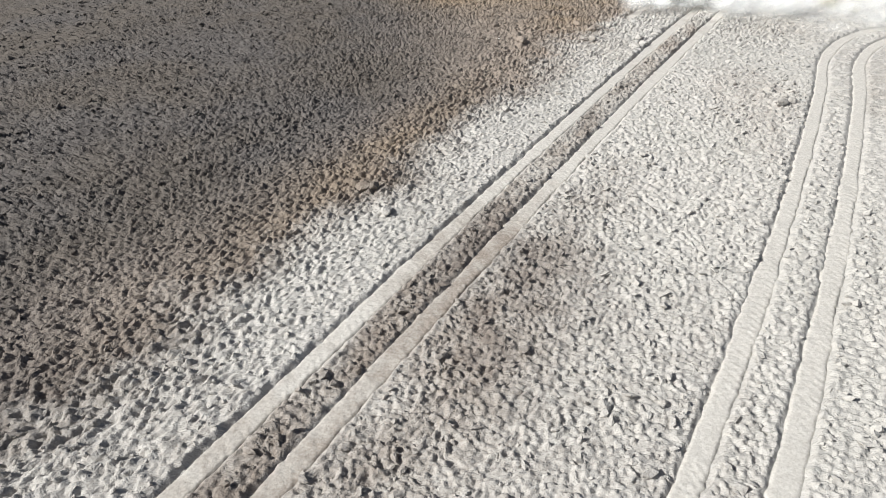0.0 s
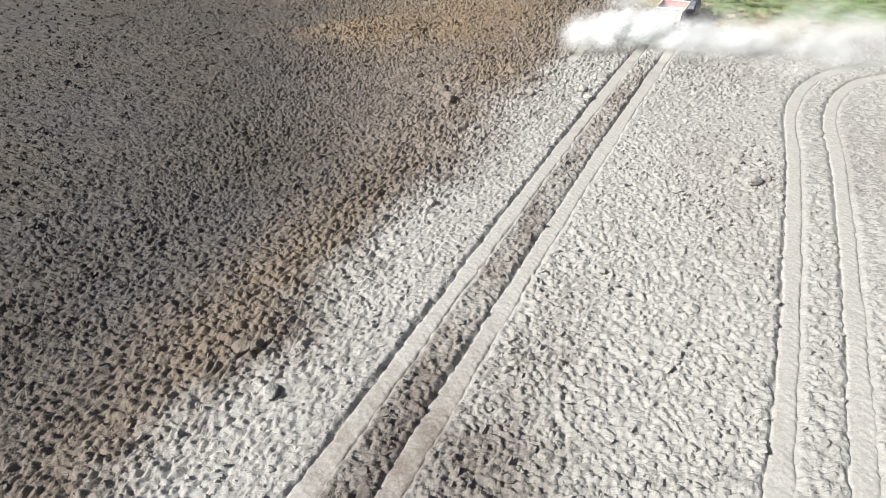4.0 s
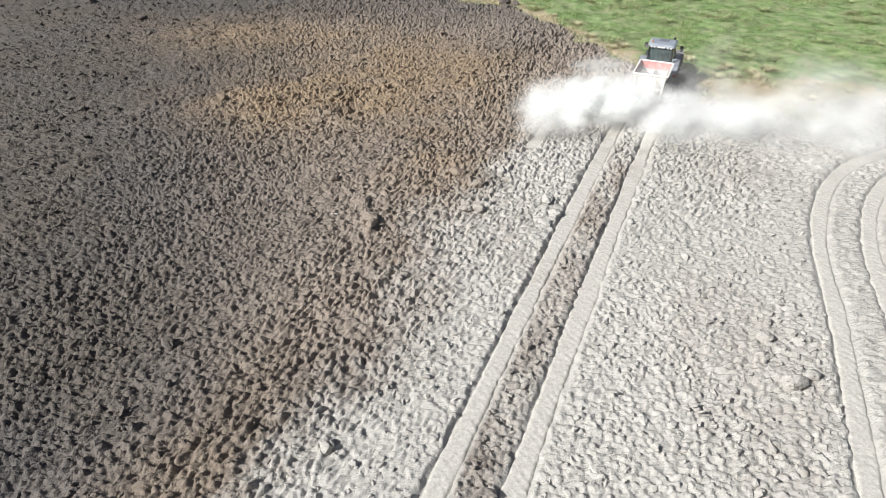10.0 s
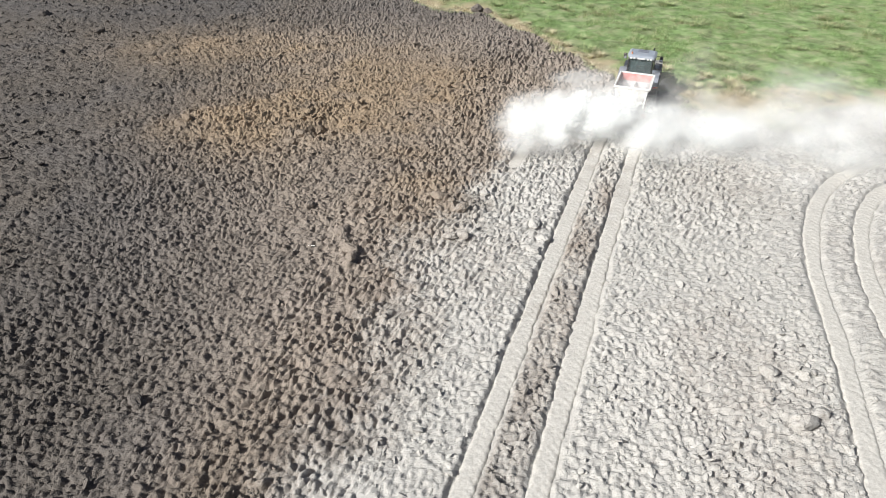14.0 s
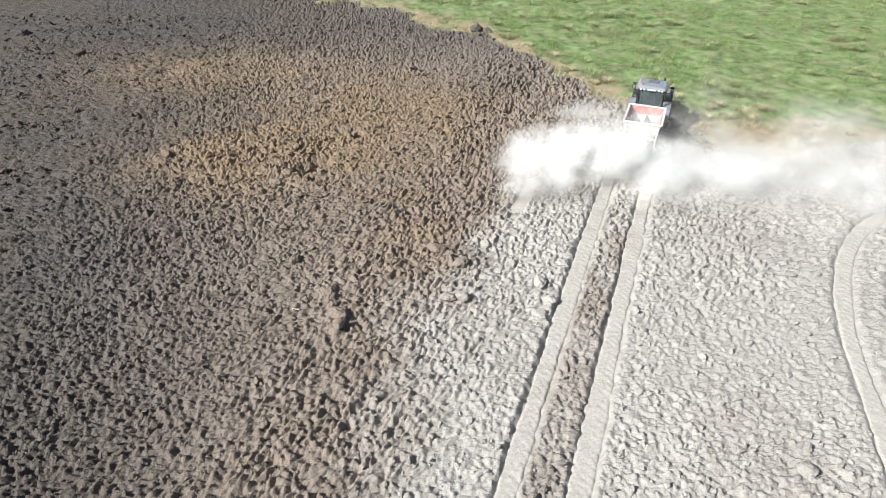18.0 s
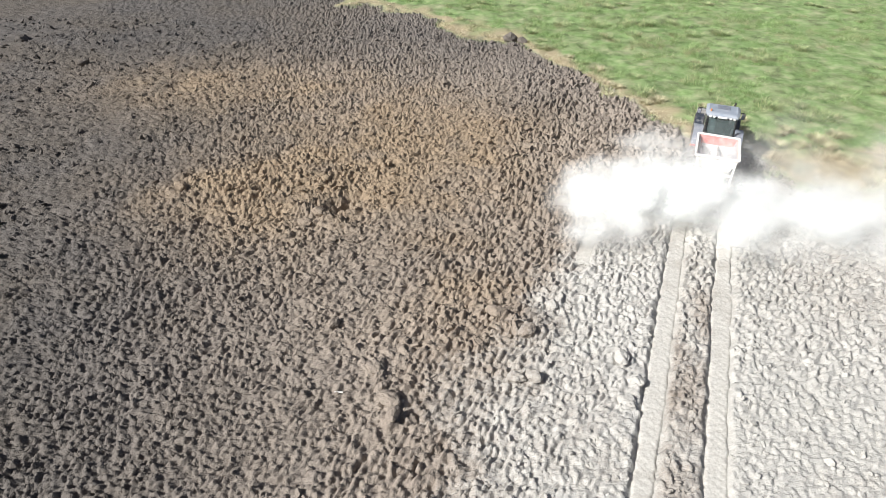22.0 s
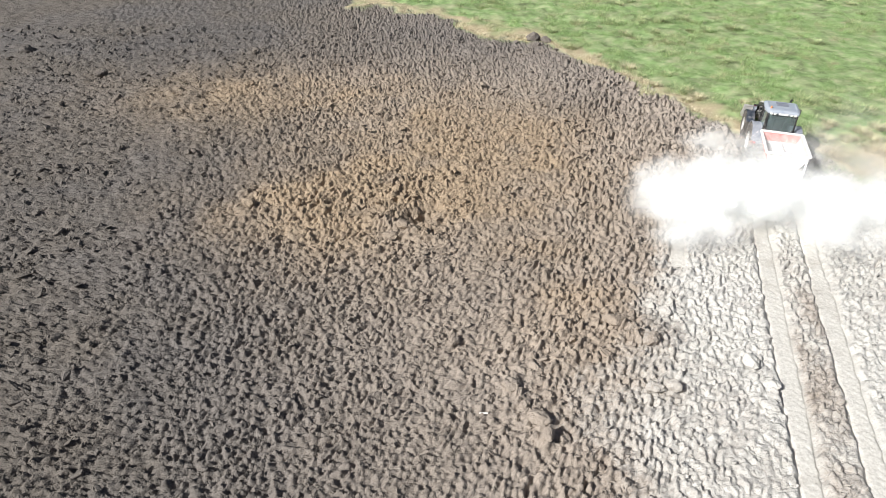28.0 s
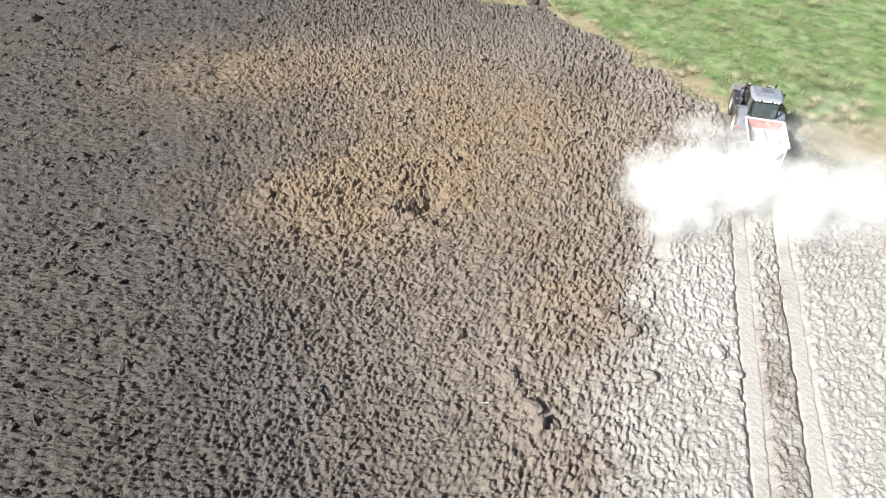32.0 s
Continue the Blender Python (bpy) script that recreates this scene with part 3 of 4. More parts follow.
def build_grass():
    rng = np.random.default_rng(9)
    n = 70000
    x, y = rng.uniform(-24, 46, n), rng.uniform(34, 82, n)
    tuft = value_noise(x / 1.1, y / 1.1, 81) * 0.6 + value_noise(x / 3.5, y / 3.5, 82) * 0.4
    side = turf_side(x, y)
    keep = (side > -0.35) & (rng.random(n) < 0.25 + 1.1 * smooth(0.35, 0.7, tuft)) & (y < 72 + 0.2 * x)
    x, y, tuft, side = x[keep], y[keep], tuft[keep], side[keep]
    z, _, _, _, dry, *_ = height(x, y)
    n, blades = len(x), 9
    tall = (0.08 + 0.24 * smooth(0.45, 0.8, tuft)) * rng.uniform(0.6, 1.3, n)
    rushes = smooth(0.60, 0.76, value_noise(x / 1.2, y / 0.9, 83))
    tall = tall * (1 + 0.5 * rushes)
    dry = np.clip(dry * 1.1 + 0.45 * rushes * rng.random(n), 0, 1)
    a = rng.uniform(0, 2 * np.pi, (n, blades))
    far, lean = rng.uniform(0.02, 0.28, (n, blades)), rng.uniform(0.04, 0.30, (n, blades))
    h = tall[:, None] * rng.uniform(0.6, 1.15, (n, blades))
    bx, by = x[:, None] + np.cos(a) * far, y[:, None] + np.sin(a) * far
    wx, wy = -np.sin(a) * 0.013, np.cos(a) * 0.013
    tx, ty = bx + np.cos(a) * lean + 0.06, by + np.sin(a) * lean + 0.03
    low = (z - 0.05)[:, None] + 0 * a
    v = np.stack([np.stack([bx - wx, by - wy, low], -1), np.stack([bx + wx, by + wy, low], -1), np.stack([tx, ty, low + h], -1)], 2).reshape(-1, 3)
    me = mesh_from("meadow_grass", v, np.arange(len(v)).reshape(-1, 3), GRASS, 3, {"dry": np.repeat(dry, 3 * blades)})
    return tagged(new("meadow_grass", me), "rough green meadow grass with straw-coloured tufts along the field edge", "grass", kind="stuff")


build_grass()


def build_tussock(seed, low=0.55, high=1.0, spread=0.34):
    """One tuft of long bleached grass, its blades bent outwards in two joints."""
    rng = np.random.default_rng(seed)
    n = 300
    a, far, h = rng.uniform(0, 2 * np.pi, n), spread * rng.random(n) ** 0.6, rng.uniform(0.10, 0.34, n)
    lean = rng.uniform(0.10, 0.42, n)
    base = np.stack([np.cos(a) * far, np.sin(a) * far, -0.06 + 0 * a], 1)
    side = np.stack([-np.sin(a), np.cos(a), 0 * a], 1) * 0.011
    out = np.stack([np.cos(a), np.sin(a), 0 * a], 1)
    knee = base + out * (lean * 0.35)[:, None] + np.array([0.03, 0.01, 0]) + np.stack([0 * a, 0 * a, h * 0.7], 1)
    tip = base + out * lean[:, None] + np.array([0.09, 0.03, 0]) + np.stack([0 * a, 0 * a, h * 0.95], 1)
    v = np.stack([base - side, base + side, knee + side * 0.7, knee - side * 0.7, tip], 1).reshape(-1, 3)
    k = 5 * np.arange(n)[:, None]
    f = np.concatenate([k + [0, 1, 2], k + [0, 2, 3], k + [3, 2, 4]])
    return mesh_from("grass_tussock", v, f, GRASS, 3, {"dry": np.repeat(rng.uniform(low, high, n), 5)})


TUSSOCKS = [build_tussock(k) for k in (31, 32, 33)]
spots = [(16.7, 43.1), (17.9, 41.9), (19.2, 40.8), (21.8, 42.3), (12.0, 46.7), (15.5, 43.1), (18.8, 42.7), (20.4, 40.7), (22.9, 38.4), (15.8, 42.2), (20.5, 41.8), (23.2, 38.7), (25.8, 39.0), (12.9, 47.2), (15.4, 46.1), (17.0, 44.4), (19.5, 43.3), (8.1, 55.0), (9.9, 52.6), (22.9, 37.7), (21.4, 36.6), (18.2, 41.2), (10.6, 49.3), (24.4, 40.3)]
rng = np.random.default_rng(12)
for k, (x, y) in enumerate(spots):
    z = height(np.array([x]), np.array([y]))[0][0]
    ob = new("grass_tussock", TUSSOCKS[k % 3])
    grow = rng.uniform(0.8, 1.45)
    ob.matrix_basis = Matrix.LocRotScale((x, y, z), Euler((0, 0, rng.uniform(0, 6.3))), (grow, grow, grow * rng.uniform(0.8, 1.1)))
    tagged(ob, "straw-coloured dry grass tussock at the field edge", "grass tussock", "dry tussocks along the field edge")


ROUGH = [build_tussock(k, 0.05, 0.5, 0.55) for k in (34, 35, 36)]
rng = np.random.default_rng(21)
tx, ty = rng.uniform(-8, 44, 500), rng.uniform(38, 72, 500)
good = (turf_side(tx, ty) > 2.0) & (value_noise(tx / 5.0, ty / 5.0, 85) > 0.42)
for k, (x, y) in enumerate(list(zip(tx[good], ty[good]))[:90]):
    z = height(np.array([x]), np.array([y]))[0][0]
    ob = new("meadow_tussock", ROUGH[k % 3])
    grow = rng.uniform(0.7, 1.5)
    ob.matrix_basis = Matrix.LocRotScale((x, y, z), Euler((0, 0, rng.uniform(0, 6.3))), (grow, grow, grow * rng.uniform(0.6, 1.0)))
    tagged(ob, "olive-green rough grass tussock in the meadow", "grass tussock", "rough tussocks in the meadow")


def build_big_clod(x, y, r, seed):
    """A single large clod turned up by the plough."""
    rng = np.random.default_rng(seed)
    bm = bmesh.new()
    bmesh.ops.create_icosphere(bm, subdivisions=3, radius=1)
    v = np.array([q.co[:] for q in bm.verts])
    f = np.array([[q.index for q in face.verts] for face in bm.faces])
    bm.free()
    for wave, amp in ((1.3, 0.30), (3.1, 0.15), (7.0, 0.08)):
        shift = rng.uniform(0, 50, 3)
        v = v * (1 + amp * np.array([noise.noise(Vector(q * wave + shift)) for q in v])[:, None])
    cut = rng.normal(0, 1, (5, 3))
    cut /= np.linalg.norm(cut, axis=1)[:, None]
    for c in cut:                    # broken faces
        over = np.maximum(v @ c - 0.72, 0)
        v = v - over[:, None] * c * 0.85
    v = v * r * np.array([1.25, 0.9, 0.7])
    px, py = np.array([x]), np.array([y])
    z, limed, ochre, *_ = height(px, py)
    n = len(v)
    me = mesh_from("soil_clod", v, f, FIELD, 3, {"lime": np.full(n, limed[0]), "ochre": np.full(n, ochre[0]), "turf": np.zeros(n), "dry": np.zeros(n), "pale": np.full(n, pale_cover(px, py)[0])})
    ob = new("soil_clod", me)
    ob.matrix_basis = Matrix.Translation((x, y, z[0] + r * 0.30)) @ Matrix.Rotation(rng.uniform(0, 6.3), 4, "Z")
    white = limed[0] > 0.5
    return tagged(ob, "large lime-whitened clod lying on the limed soil" if white else "large brown clod turned up by the plough", "clod", "large soil clods")


for k, (x, y, r) in enumerate([(-7.0, 12.65, 0.26), (-0.7, 8.9, 0.24), (6.2, 23.5, 0.30), (6.0, 21.6, 0.28), (6.5, 22.5, 0.24), (3.1, 22.4, 0.28), (-5.15, -1.0, 0.30), (-4.75, -0.9, 0.22), (-3.6, -2.8, 0.24), (1.2, 24.1, 0.26), (-2.25, 22.6, 0.27), (-1.6, 21.1, 0.30), (-1.4, 20.4, 0.24), (-1.9, 21.8, 0.22), (-4.0, 24.8, 0.24), (-13.1, 34.3, 0.30), (-26.2, 51.2, 0.42), (13.5, 12.5, 0.30), (14.1, 12.9, 0.24), (13.2, 14.8, 0.28), (3.0, 24.6, 0.30), (2.5, 22.4, 0.26), (-33.4, 56.2, 0.5), (4.0, 59.0, 0.6), (4.9, 58.6, 0.45), (-6.4, 31.5, 0.34), (-5.9, 32.0, 0.30), (1.9, 25.6, 0.3), (4.1, 26.3, 0.25)]):
    build_big_clod(x, y, r, 100 + k)

stick = bmesh.new()
bmesh.ops.create_cube(stick, size=1, matrix=Matrix.Diagonal((0.28, 0.05, 0.04, 1)))
bmesh.ops.bevel(stick, geom=stick.edges[:], offset=0.012, segments=2, affect="EDGES")
me = bpy.data.meshes.new("white_stick")
stick.to_mesh(me), stick.free()
me.materials.append(LIME)
ob = tagged(new("white_stick", me), "short pale piece of wood lying on the brown soil", "stick")
ob.matrix_basis = pose(-3.25, 21.45, height(np.array([-3.25]), np.array([21.45]))[0][0] + 0.05, 4, 6, 5)


# ---------------------------------------------------------------- mesh helpers
def part(name, bm, mat, parent, label="", at=None, smooth_faces=False):
    """Links a bmesh as one mesh object under a thing or a part."""
    me = bpy.data.meshes.new(name)
    for f in bm.faces:
        f.smooth = smooth_faces
    bm.normal_update()
    bm.to_mesh(me)
    bm.free()
    me.materials.append(mat)
    ob = new(name, me)
    ob.parent = parent
    if at is not None:
        ob.matrix_basis = at
    return tagged(ob, label)


def empty(name, m, label, category, group=""):
    ob = new(name)
    ob.matrix_basis = m
    return tagged(ob, label, category, group)


def bevelled(bm, width, segments=2):
    if width:
        bmesh.ops.bevel(bm, geom=bm.edges[:], offset=width, segments=segments, affect="EDGES", profile=0.6, clamp_overlap=True)
    return bm


def box(x, y, z, sx, sy, sz, bevel=0.01, bm=None, m=None):
    """A rounded box round (x, y, z)."""
    own = bmesh.new()
    bmesh.ops.create_cube(own, size=1, matrix=Matrix.Diagonal((sx, sy, sz, 1)))
    bevelled(own, bevel)
    bmesh.ops.transform(own, matrix=Matrix.Translation((x, y, z)) @ (m or Matrix()), verts=own.verts)
    return join(bm, own)


def join(bm, own):
    if bm is None:
        return own
    me = bpy.data.meshes.new("tmp")
    own.to_mesh(me)
    own.free()
    bm.from_mesh(me)
    bpy.data.meshes.remove(me)
    return bm


def rod(a, b, r, bm=None, sides=12, r2=None):
    """A round bar from a to b."""
    a, b = Vector(a), Vector(b)
    own = bmesh.new()
    m = Matrix.Translation((a + b) / 2) @ (b - a).to_track_quat("Z", "Y").to_matrix().to_4x4()
    bmesh.ops.create_cone(own, cap_ends=True, segments=sides, radius1=r, radius2=r if r2 is None else r2, depth=(b - a).length, matrix=m)
    return join(bm, own)


def beam(points, wide, high, bm=None, bevel=0.008):
    """A box section that follows points, its height kept upright in the y-z plane."""
    own = bmesh.new()
    rings = []
    for n, p in enumerate(points):
        p = Vector(p)
        d = (Vector(points[min(n + 1, len(points) - 1)]) - Vector(points[max(n - 1, 0)])).normalized()
        side = Vector((0, 0, 1)).cross(d)
        side = side.normalized() if side.length > 1e-3 else Vector((1, 0, 0))
        up = d.cross(side)
        rings.append([own.verts.new(p + side * (i * wide / 2) + up * (j * high / 2)) for i, j in ((-1, -1), (1, -1), (1, 1), (-1, 1))])
    for r, s in zip(rings, rings[1:]):
        for k in range(4):
            own.faces.new((r[k], r[(k + 1) % 4], s[(k + 1) % 4], s[k]))
    own.faces.new(rings[0][::-1]), own.faces.new(rings[-1])
    bmesh.ops.recalc_face_normals(own, faces=own.faces)
    bevelled(own, bevel, 1)
    return join(bm, own)


def slab(outline, x0, x1, bevel=0.0, bm=None):
    """A plate with a (y, z) outline, from x0 to x1."""
    own = bmesh.new()
    a, b = [[own.verts.new((x, y, z)) for y, z in outline] for x in (x0, x1)]
    own.faces.new(a), own.faces.new(b[::-1])
    for k in range(len(a)):
        own.faces.new((a[k], b[k], b[(k + 1) % len(a)], a[(k + 1) % len(a)]))
    bmesh.ops.recalc_face_normals(own, faces=own.faces)
    bevelled(own, bevel)
    return join(bm, own)


def loft(sections, bm=None, bevel=0.0, caps=True):
    """Skins closed rings of points."""
    own = bmesh.new()
    rings = [[own.verts.new(p) for p in ring] for ring in sections]
    for r, s in zip(rings, rings[1:]):
        for k in range(len(r)):
            own.faces.new((r[k], r[(k + 1) % len(r)], s[(k + 1) % len(r)], s[k]))
    if caps:
        own.faces.new(rings[0][::-1]), own.faces.new(rings[-1])
    bmesh.ops.recalc_face_normals(own, faces=own.faces)
    bevelled(own, bevel)
    return join(bm, own)


def lathe(profile, sides=40):
    """Turns (radius, x) points round the x axis."""
    own = bmesh.new()
    rings = []
    for r, x in profile:
        rings.append([own.verts.new((x, r * math.cos(2 * math.pi * k / sides), r * math.sin(2 * math.pi * k / sides))) for k in range(sides)])
    for a, b in zip(rings, rings[1:]):
        for k in range(sides):
            own.faces.new((a[k], a[(k + 1) % sides], b[(k + 1) % sides], b[k]))
    bmesh.ops.recalc_face_normals(own, faces=own.faces)
    return own


def arch(x0, x1, y, z, r0, r1, a0, a1, steps=12):
    """A mudguard: part of a thick ring in the y-z plane, from x0 to x1, angles in degrees."""
    angles = [radians(a0 + (a1 - a0) * k / steps) for k in range(steps + 1)]
    outline = [(y + r1 * math.cos(a), z + r1 * math.sin(a)) for a in angles] + [(y + r0 * math.cos(a), z + r0 * math.sin(a)) for a in reversed(angles)]
    return slab(outline, x0, x1, 0.012)


def wheel(parent, x, y, r, w, rim_r, lugs, name="wheel"):
    """A farm tyre with chevron lugs on a dished steel rim."""
    hub = new(name)
    hub.parent = parent
    hub.matrix_basis = pose(x, y, r - 0.06)
    out = 1 if x > 0 else -1
    h = w / 2
    tyre = lathe([(rim_r, -h * 0.86), (rim_r + 0.05, -h * 0.95), ((r + rim_r) / 2, -h), (r - 0.10, -h * 0.96), (r - 0.045, -h * 0.78), (r - 0.03, 0), (r - 0.045, h * 0.78), (r - 0.10, h * 0.96), ((r + rim_r) / 2, h), (rim_r + 0.05, h * 0.95), (rim_r, h * 0.86)], 48)
    for k in range(lugs):
        for s in (-1, 1):
            a = 2 * math.pi * (k + (0.5 if s > 0 else 0)) / lugs
            m = Matrix.Rotation(a, 4, "X") @ Matrix.Translation((s * h * 0.47, 0, r - 0.03)) @ Matrix.Rotation(s * radians(42), 4, "Z")
            join(tyre, _lug(m, h * 1.22))
    part("tyre", tyre, RUBBER, hub, "black ribbed farm tyre grey with dust")
    rim = lathe([(rim_r + 0.015, -h * 0.86), (rim_r - 0.03, -h * 0.7), (rim_r - 0.05, out * h * 0.1), (rim_r * 0.62, out * h * 0.32), (rim_r * 0.35, out * h * 0.34), (rim_r * 0.33, out * h * 0.55), (0.02, out * h * 0.56)], 36)
    join(rim, lathe([(rim_r - 0.03, h * 0.7), (rim_r + 0.015, h * 0.86)], 36))
    for k in range(8):
        a = 2 * math.pi * k / 8
        c = Vector((out * h * 0.35, rim_r * 0.47 * math.cos(a), rim_r * 0.47 * math.sin(a)))
        rod(c, c + Vector((out * 0.035, 0, 0)), 0.018, rim, 6)
    part("rim", rim, RIM, hub, "light grey steel rim")
    return hub


def _lug(m, long):
    own = bmesh.new()
    bmesh.ops.create_cube(own, size=1, matrix=m @ Matrix.Diagonal((long, 0.055, 0.075, 1)))
    return own


# ---------------------------------------------------------------- the tractor
STAND = Matrix.Translation((pass_x(39.2), 39.2, -0.02)) @ Matrix.Rotation(radians(-18.5), 4, "Z")


def ring(y, z0, z1, w0, w1, k=0.16):
    """A rounded section across the bonnet."""
    return [(-w0, y, z0), (-w1, y, z1 - k), (-w1 + k * 0.9, y, z1), (w1 - k * 0.9, y, z1), (w1, y, z1 - k), (w0, y, z0)]


def build_tractor():
    t = empty("tractor", STAND, "dark blue-grey farm tractor with front loader and pale grey cab roof", "tractor")
    for s in (-1, 1):
        wheel(t, s * 0.96, 0.0, 0.92, 0.60, 0.50, 22, "rear_wheel")
        wheel(t, s * 0.95, 2.80, 0.70, 0.50, 0.38, 19, "front_wheel")
    part("chassis", box(0, 1.4, 0.95, 0.46, 3.6, 0.5, 0.05), BLACK, t)
    part("rear_axle", rod((-0.75, 0, 0.86), (0.75, 0, 0.86), 0.16), BLACK, t)
    part("front_axle", box(0, 2.8, 0.66, 1.5, 0.22, 0.2, 0.04), BLACK, t)
    part("bonnet", loft([ring(1.15, 1.05, 1.98, 0.44, 0.42), ring(1.9, 1.02, 1.95, 0.44, 0.41), ring(2.7, 1.0, 1.84, 0.42, 0.38), ring(3.15, 0.98, 1.70, 0.38, 0.32), ring(3.38, 0.98, 1.50, 0.32, 0.24)]), PAINT, t, "dark dusty bonnet", smooth_faces=False)
    part("bonnet_ridge", loft([ring(1.3, 1.97, 2.03, 0.20, 0.18, 0.03), ring(2.4, 1.86, 1.95, 0.18, 0.16, 0.03), ring(3.0, 1.72, 1.80, 0.12, 0.10, 0.02)]), BLACK, t)
    grille = box(0, 3.40, 1.22, 0.46, 0.04, 0.42, 0.01)
    for k in range(6):
        box(0, 3.43, 1.06 + 0.065 * k, 0.42, 0.02, 0.02, 0, grille)
    part("grille", grille, BLACK, t)
    for s in (-1, 1):
        part("headlight", box(s * 0.22, 3.34, 1.50, 0.16, 0.10, 0.10, 0.02), LAMP, t)
        part("side_vent", box(s * 0.425, 2.2, 1.42, 0.03, 0.9, 0.42, 0.01), BLACK, t)
        part("fender", arch(s * 0.66, s * 1.22, 0.0, 0.86, 0.98, 1.04, 18, 165), FENDER, t, "dust-greyed rear fender")
        part("fender_skirt", slab([(0.86, 0.95), (0.72, 1.5), (0.3, 1.86), (-0.4, 1.86), (-0.8, 1.5), (-0.4, 1.3), (0.4, 1.25)], s * 0.64, s * 0.70, 0.01), FENDER, t)
        part("front_mudguard", arch(s * 0.74, s * 1.18, 2.80, 0.64, 0.78, 0.81, 35, 150), PAINT, t, "dark mudguard over the front wheel")
        lamp = part("tail_lamp", box(s * 1.08, -1.0, 1.18, 0.20, 0.06, 0.10, 0.015), TAIL, t)
        part("indicator", box(s * 1.22, -0.98, 1.18, 0.07, 0.06, 0.10, 0.012), ORANGE, lamp)
    # cab: posts, sills, panes, roof
    lo, hi = 1.35, 2.72
    corners = {"fl": ((-0.60, 1.12, lo), (-0.66, 0.86, hi)), "fr": ((0.60, 1.12, lo), (0.66, 0.86, hi)), "ml": ((-0.80, 0.30, lo - 0.1), (-0.76, 0.18, hi)), "mr": ((0.80, 0.30, lo - 0.1), (0.76, 0.18, hi)), "rl": ((-0.74, -0.52, lo + 0.2), (-0.70, -0.52, hi)), "rr": ((0.74, -0.52, lo + 0.2), (0.70, -0.52, hi))}
    for a, b in corners.values():
        part("cab_post", beam([a, b], 0.075, 0.085), BLACK, t)
    part("cab_floor", loft([[(-0.62, -0.55, 1.02), (0.62, -0.55, 1.02), (0.62, 1.15, 1.02), (-0.62, 1.15, 1.02)], [(-0.66, -0.55, 1.5), (0.66, -0.55, 1.5), (0.62, 1.15, 1.38), (-0.62, 1.15, 1.38)]], bevel=0.02), BLACK, t)
    part("rear_window_frame", beam([(-0.68, -0.60, 2.62), (-0.70, -0.60, 1.95), (-0.42, -0.62, 1.66), (0.42, -0.62, 1.66), (0.70, -0.60, 1.95), (0.68, -0.60, 2.62)], 0.05, 0.06), BLACK, t)
    part("rear_sill", box(0, -0.58, 1.48, 1.42, 0.10, 0.16, 0.02), FENDER, t)
    seat = box(0, 0.12, 1.62, 0.50, 0.50, 0.14, 0.05)
    box(0, -0.16, 1.98, 0.48, 0.14, 0.66, 0.05, seat)
    part("seat", seat, BLACK, t, "black empty driver's seat")
    wheel_ring = lathe([(0.19, -0.015), (0.205, 0.0), (0.19, 0.015), (0.175, 0.0), (0.19, -0.015)], 24)
    bmesh.ops.transform(wheel_ring, matrix=Matrix.Translation((0, 0.66, 1.98)) @ Matrix.Rotation(radians(58), 4, "X") @ Matrix.Rotation(radians(90), 4, "Y"), verts=wheel_ring.verts)
    part("steering_wheel", rod((0, 0.9, 1.5), (0, 0.66, 1.98), 0.03, wheel_ring), BLACK, t)

    def pane(name, ids):
        pts = [Vector(corners[c][k]) for c, k in ids]
        mid = sum(pts, Vector()) / 4
        n = (pts[1] - pts[0]).cross(pts[2] - pts[0]).normalized() * 0.008
        inset = [p + (mid - p) * 0.05 for p in pts]
        ob = part(name, loft([[p - n for p in inset], [p + n for p in inset]]), GLASS, t, "tinted cab glass")
        ob.visible_shadow = False

    pane("windscreen", (("fl", 0), ("fr", 0), ("fr", 1), ("fl", 1)))
    pane("rear_window", (("rl", 0), ("rr", 0), ("rr", 1), ("rl", 1)))
    for s in "lr":
        pane("door_window", (("m" + s, 0), ("f" + s, 0), ("f" + s, 1), ("m" + s, 1)))
        pane("side_window", (("m" + s, 0), ("r" + s, 0), ("r" + s, 1), ("m" + s, 1)))
    roof = loft([[(-0.74, -0.60, 2.70), (0.74, -0.60, 2.70), (0.84, -0.2, 2.70), (0.82, 0.8, 2.70), (0.70, 0.98, 2.70), (-0.70, 0.98, 2.70), (-0.82, 0.8, 2.70), (-0.84, -0.2, 2.70)], [(-0.74, -0.62, 2.80), (0.74, -0.62, 2.80), (0.85, -0.2, 2.82), (0.83, 0.8, 2.82), (0.70, 1.02, 2.77), (-0.70, 1.02, 2.77), (-0.83, 0.8, 2.82), (-0.85, -0.2, 2.82)], [(-0.60, -0.48, 2.88), (0.60, -0.48, 2.88), (0.70, -0.2, 2.91), (0.68, 0.7, 2.91), (0.58, 0.80, 2.87), (-0.58, 0.80, 2.87), (-0.68, 0.7, 2.91), (-0.70, -0.2, 2.91)]], bevel=0.03)
    roof = part("cab_roof", roof, ROOF, t, "pale grey dusty cab roof")
    part("roof_hatch", box(0, 0.30, 2.925, 0.60, 0.46, 0.03, 0.012), FENDER, roof)
    for k, x in enumerate((-0.58, -0.40, 0.40, 0.58)):
        part("work_light", box(x, -0.62, 2.72, 0.12, 0.07, 0.10, 0.015), LAMP, roof)
        part("work_light", box(x, 1.0, 2.72, 0.12, 0.07, 0.10, 0.015), LAMP, roof)
    part("number_panel", box(0, -0.635, 2.73, 0.46, 0.03, 0.10, 0.008), LAMP, roof, "pale blank panel under the roof")
    part("beacon", rod((-0.60, -0.3, 2.84), (-0.60, -0.3, 3.0), 0.045), ORANGE, roof)
